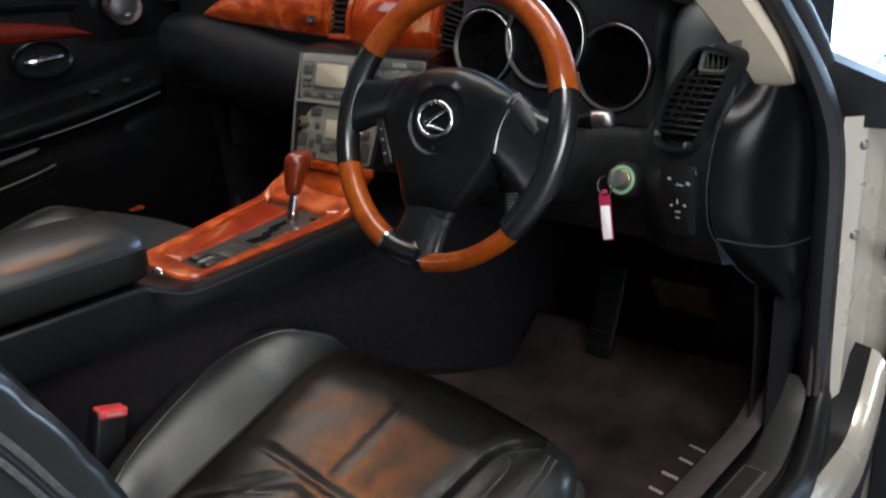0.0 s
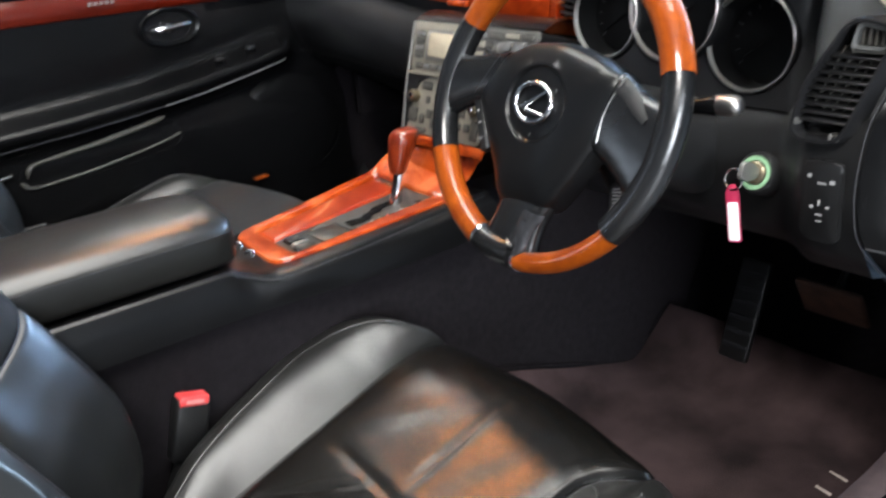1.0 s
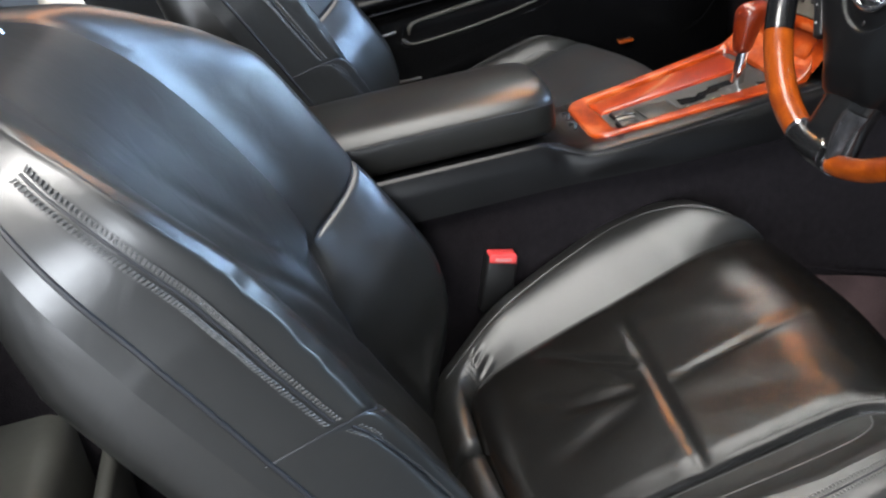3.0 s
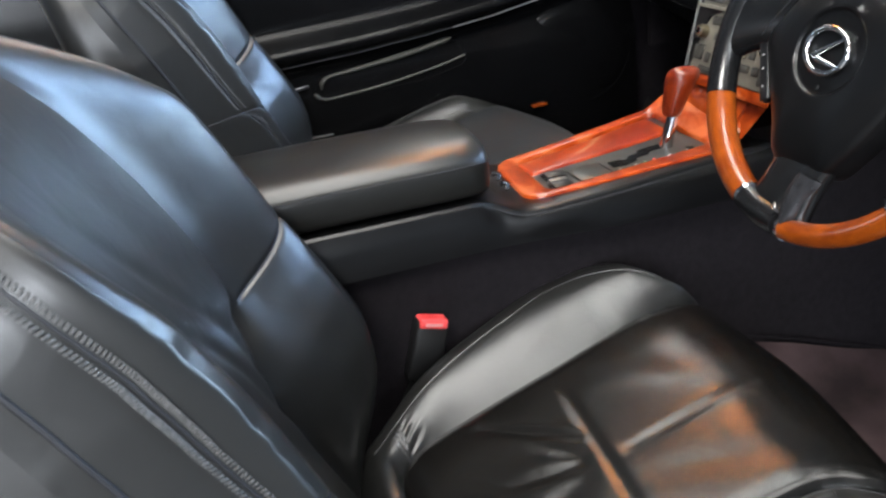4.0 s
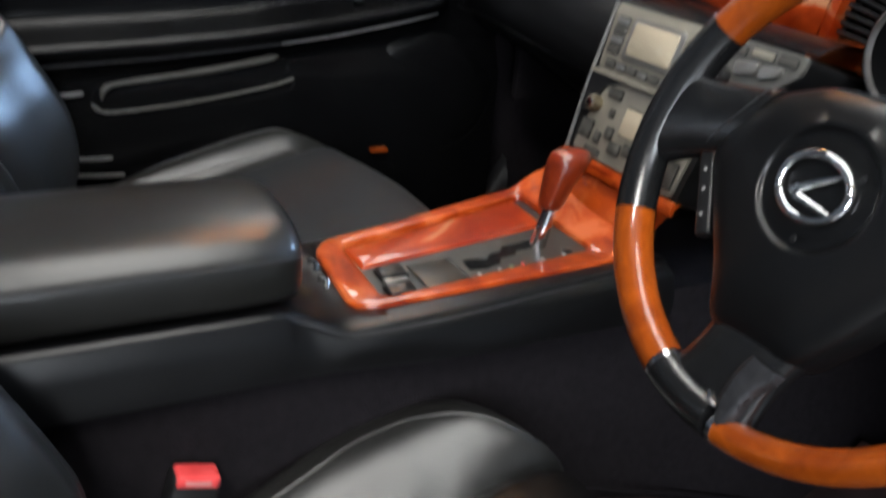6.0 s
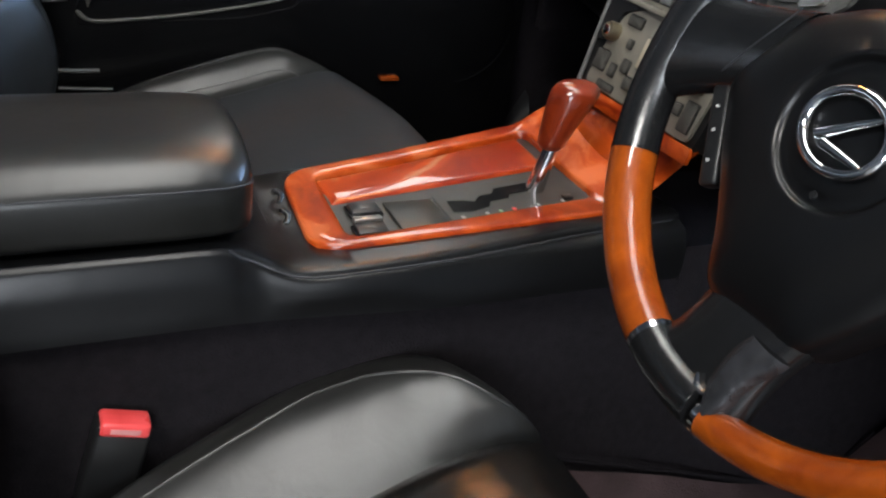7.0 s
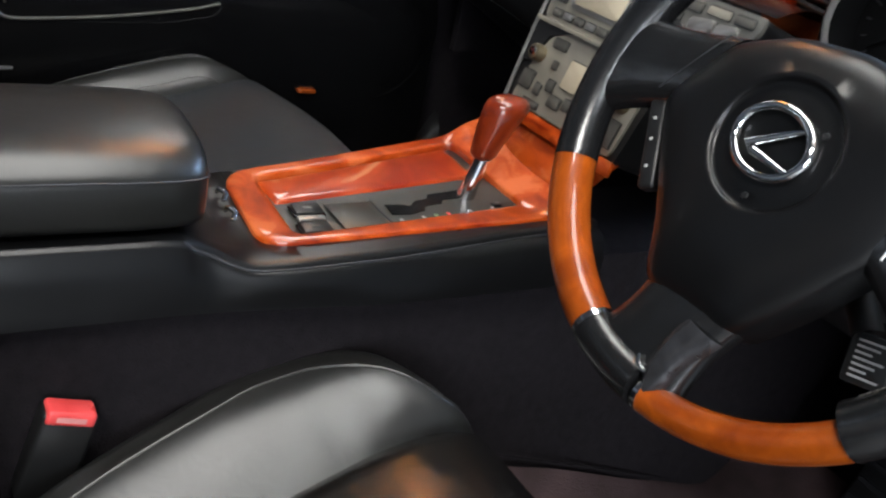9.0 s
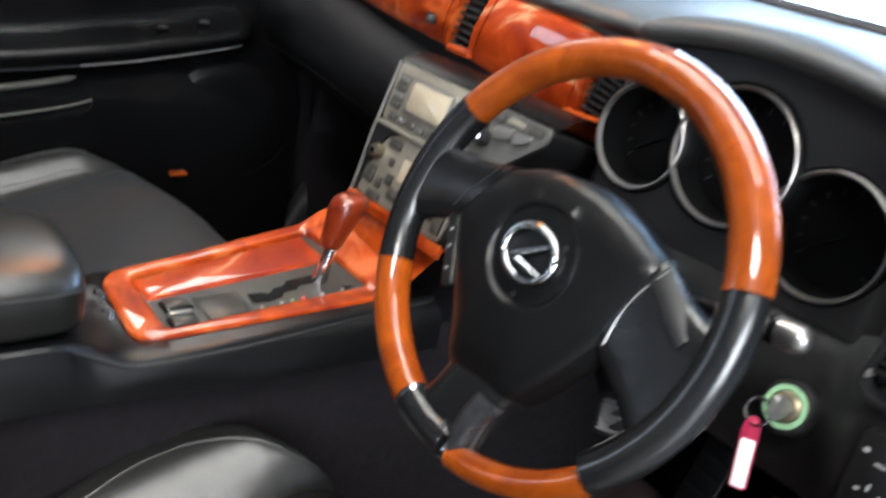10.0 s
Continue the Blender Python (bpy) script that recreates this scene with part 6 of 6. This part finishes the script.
TW = frame_of((-0.672, 0.795, 0.742), (0.2, 1, 0), (0, 0, 1))
tweeter = part("tweeter", bm_lathe([(0.040, -0.01), (0.040, 0.006), (0.037, 0.010), (0.031, 0.010), (0.029, 0.005)], 36, TW), CHROME, door, "round tweeter with satin ring")
part("tweeter_grille", bm_lathe([(0.030, 0.005), (0.024, 0.009), (0.012, 0.011), (0, 0.0115)], 30, TW), HARD, tweeter, "dark tweeter grille")
part("tweeter_badge", bm_box(-0.006, 0.006, -0.003, 0.003, 0.008, 0.012, 0.001, 1, TW @ Matrix.Translation((0.004, -0.016, 0))), CHROME, tweeter)
for k in range(5):
    part("wood_badge_mark", bm_box(-0.0015, 0.0015, -0.004, 0.003, -0.003, 0.003, 0, 1, Matrix.Translation((-0.700, 0.462 + 0.011 * k, 0.716))), SATIN, door)

# ---------------------------------------------------------------- belts, mat, pedals, sill plates
buckle = thing("seat_belt_buckle", (0.108, 0.22, 0.19), "black seat belt buckle with red release button", "seat belt buckle")
BM = frame_of((0.110, 0.230, 0.280), (0, 1, -0.28), (0.0, 0.28, 1))
part("housing", bm_box(-0.023, 0.023, -0.085, 0.004, -0.012, 0.012, 0.005, 3, BM), HARD, buckle, "black buckle housing")
part("release_button", bm_box(-0.020, 0.020, -0.006, 0.0075, -0.0095, 0.0135, 0.003, 3, BM), RED, buckle, "bright red release button")
part("anchor", bm_tube([BM @ Vector((0, -0.08, 0)), BM @ Vector((-0.02, -0.14, 0.01)), BM @ Vector((-0.03, -0.19, 0.02))], 0.012, 8, flat=0.4), HARD, buckle)
part("button_print", bm_box(-0.012, 0.012, -0.002, 0.003, 0.0135, 0.0139, 0, 1, BM), material("pale_red_print", (0.62, 0.26, 0.25), 0.5, dark=(0.5, 0.2, 0.2), scale=60), buckle, "pale print on the button")
copy_thing(buckle, pose(-0.13, 0.30, 0.19))
belt = thing("seat_belt", (0.66, -0.30, 0.1), "black seat belt webbing beside the driver's seat", "seat belt")
part("webbing", band(curve([(0.70, -0.05, 0.03), (0.705, -0.12, 0.14), (0.70, -0.28, 0.36), (0.66, -0.45, 0.62)], 20), 0.046, (1, 0.2, 0), 0.002), RUBBER, belt)
part("tongue", bm_box(-0.014, 0.014, -0.02, 0.02, -0.002, 0.002, 0.002, 2, frame_of((0.708, -0.20, 0.26), (0.2, 0.5, 0.3), (0, -0.6, 0.8))), CHROME, belt, "chrome belt tongue")

mat_rows = []
for i, t in enumerate(np.linspace(0, 1, 28)):
    y = 0.56 + 0.62 * t
    row = []
    for u in np.linspace(0, 1, 22):
        x = 0.135 + 0.54 * u
        z = 0.004 + 0.10 * smooth(1.02, 1.22, y) ** 1.5 + 0.004 * math.sin(x * 17 + y * 11) * math.sin(y * 14)
        z += max(0.0, 0.11 - 0.36 * (y - 0.76)) * smooth(0.19, 0.125, x)
        edge = min(u, 1 - u, t, 1 - t)
        row.append((x, y, z + 0.009 * smooth(0.0, 0.03, edge)))
    mat_rows.append(row)
floor_mat = whole("floor_mat", bm_grid(mat_rows), MAT, "worn plum brown carpet floor mat with pale stitched bars", "floor mat", angle=80)
rim = [(0.133, y, 0.008 + max(0.0, 0.11 - 0.36 * (y - 0.76)) + 0.10 * smooth(1.02, 1.22, y) ** 1.5) for y in np.linspace(0.60, 1.16, 24)]
part("mat_binding", bm_tube(rim, 0.0022, 6), CARPET, floor_mat, "thin pale mat binding")
for y, h in ((0.785, 0.030), (0.838, 0.026), (0.888, 0.030), (0.940, 0.026), (0.985, 0.030)):
    part("embroidered_bar", bm_tube([(0.607 - h, y + 0.010, 0.0162), (0.607, y + 0.006, 0.0162)], 0.0026, 8, flat=0.3), EMBROIDERY, floor_mat, "plain pale embroidered bar")

pedals = thing("pedal", (0.50, 1.14, 0.2), "black brake pedal with worn rubber pad", "pedal")
part("pad", bm_box(-0.054, 0.054, -0.038, 0.038, -0.006, 0.006, 0.006, 3, frame_of((0.503, 1.10, 0.236), (1, 0, 0), (0, -0.5, 0.85))), material("worn_pedal_rubber", (0.16, 0.075, 0.045), 0.6, dark=(0.05, 0.03, 0.025), scale=40), pedals, "worn brown-black pedal pad")
part("arm", bm_tube([(0.498, 1.115, 0.23), (0.498, 1.19, 0.32), (0.498, 1.2, 0.5)], 0.008, 8), HARD, pedals)
gas = thing("pedal", (0.60, 1.14, 0.1), "long black accelerator pedal", "pedal")
gp = part("pad", bm_box(-0.028, 0.028, -0.09, 0.09, -0.006, 0.006, 0.004, 3, frame_of((0.315, 1.16, 0.14), (1, 0, 0), (0, 0.35, 0.9))), HARD, gas, "black ribbed accelerator pad")
for k in range(6):
    part("rib", bm_box(-0.025, 0.025, -0.004, 0.004, 0.006, 0.009, 0.001, 1, frame_of((0.315, 1.16, 0.14), (1, 0, 0), (0, 0.35, 0.9)) @ Matrix.Translation((0, -0.065 + 0.026 * k, 0))), RUBBER, gp)

# driver's sill: grey cover that rises to the pillar, black outer strip, scuff plate, weatherstrips
SILL_Z = [(0.2, 0.142), (0.80, 0.142), (0.86, 0.146), (0.92, 0.160), (0.96, 0.180), (0.985, 0.206)]
SILL_IN = [(0.2, 0.736), (0.75, 0.742), (0.80, 0.746), (0.92, 0.733), (0.985, 0.722)]
SILL_MID = [(0.2, 0.785), (0.80, 0.790), (0.90, 0.779), (0.985, 0.765)]
SILL_OUT = [(0.2, 0.840), (0.80, 0.842), (0.88, 0.829), (1.0, 0.798)]
sill_y = [*np.linspace(-0.5, 0.80, 10), *np.linspace(0.82, 0.985, 18)]
rows = []
for y in sill_y:
    z, xi, xm = soft(SILL_Z, y), soft(SILL_IN, y), soft(SILL_MID, y)
    rows.append([(xi - 0.020, y, z - 0.16), (xi - 0.012, y, z - 0.05), (xi - 0.004, y, z - 0.010), (xi, y, z - 0.003), (xi + 0.006, y, z), (xm - 0.006, y, z + 0.001), (xm, y, z - 0.0015), (xm + 0.001, y, z - 0.012)])
rows.append([(x, y + 0.004, z - 0.002) for x, y, z in rows[-1]])
part("sill_cover", bm_grid(rows), SILL, shell, "satin grey plastic sill cover", 60)
rows = []
for y in [*sill_y, 0.992, 0.998, 1.001]:
    z, xm, xo = soft(SILL_Z, y), soft(SILL_MID, y) + 0.002, soft(SILL_OUT, y)
    k = math.sqrt(max(0.0, 1 - ((y - 0.985) / 0.017) ** 2)) if y > 0.985 else 1.0
    d = xo - xm
    rows.append([(xm, y, z - 0.030), (xm + 0.05 * d, y, z - 0.030 + 0.020 * k), (xm + 0.2 * d, y, z - 0.030 + 0.031 * k), (xm + 0.45 * d, y, z - 0.030 + 0.036 * k), (xm + 0.7 * d, y, z - 0.030 + 0.030 * k), (xm + 0.9 * d, y, z - 0.030 + 0.010 * k), (xo, y, z - 0.045), (xo, y, z - 0.10)])
part("outer_sill_strip", bm_grid(rows), HARD, shell, "smooth black outer sill strip", 70)
for x, y, r in ((0.772, 0.988, 0.0035), (0.781, 0.993, 0.0045), (0.789, 0.997, 0.003)):
    part("weatherstrip", bm_tube([(x, y - 0.022, z) for z in np.linspace(0.19, 0.43, 10)], r, 8), MAUVE, shell, "brown felt weatherstrip")
part("kick_strip", bm_grid([[(x, y, z + dz) for x, dz in ((0.694, 0.0), (0.706, 0.004), (0.722, 0.004), (0.730, -0.002))] for y, z in ((0.25, 0.134), (0.50, 0.138), (0.70, 0.142), (0.80, 0.145), (0.86, 0.148), (0.907, 0.156), (0.949, 0.183), (0.975, 0.222), (0.995, 0.27), (1.005, 0.33), (1.01, 0.40))]), MAUVE, shell, "brown carpet edge at the sill", 60)
scuff = part("scuff_plate", bm_box(0.7465, 0.779, 0.28, 0.806, 0.1415, 0.1455, 0.002, 2), SATIN, shell, "satin metal scuff plate")
part("scuff_inset", bm_box(0.7500, 0.7755, 0.284, 0.802, 0.1440, 0.1462, 0.0006, 1), material("dark_brown_inset", (0.030, 0.024, 0.020), 0.35, dark=(0.018, 0.014, 0.012), scale=40, bump=0.1, bump_scale=300), scuff, "dark brown scuff plate inset")
part("kick_panel", bm_grid([[(0.70 + 0.012 * math.sin(3 * t), y, z) for y in np.linspace(0.9, 1.35, 10)] for t, z in zip(np.linspace(0, 1, 8), np.linspace(-0.01, 0.42, 8))]), HARD, shell, "black kick panel")
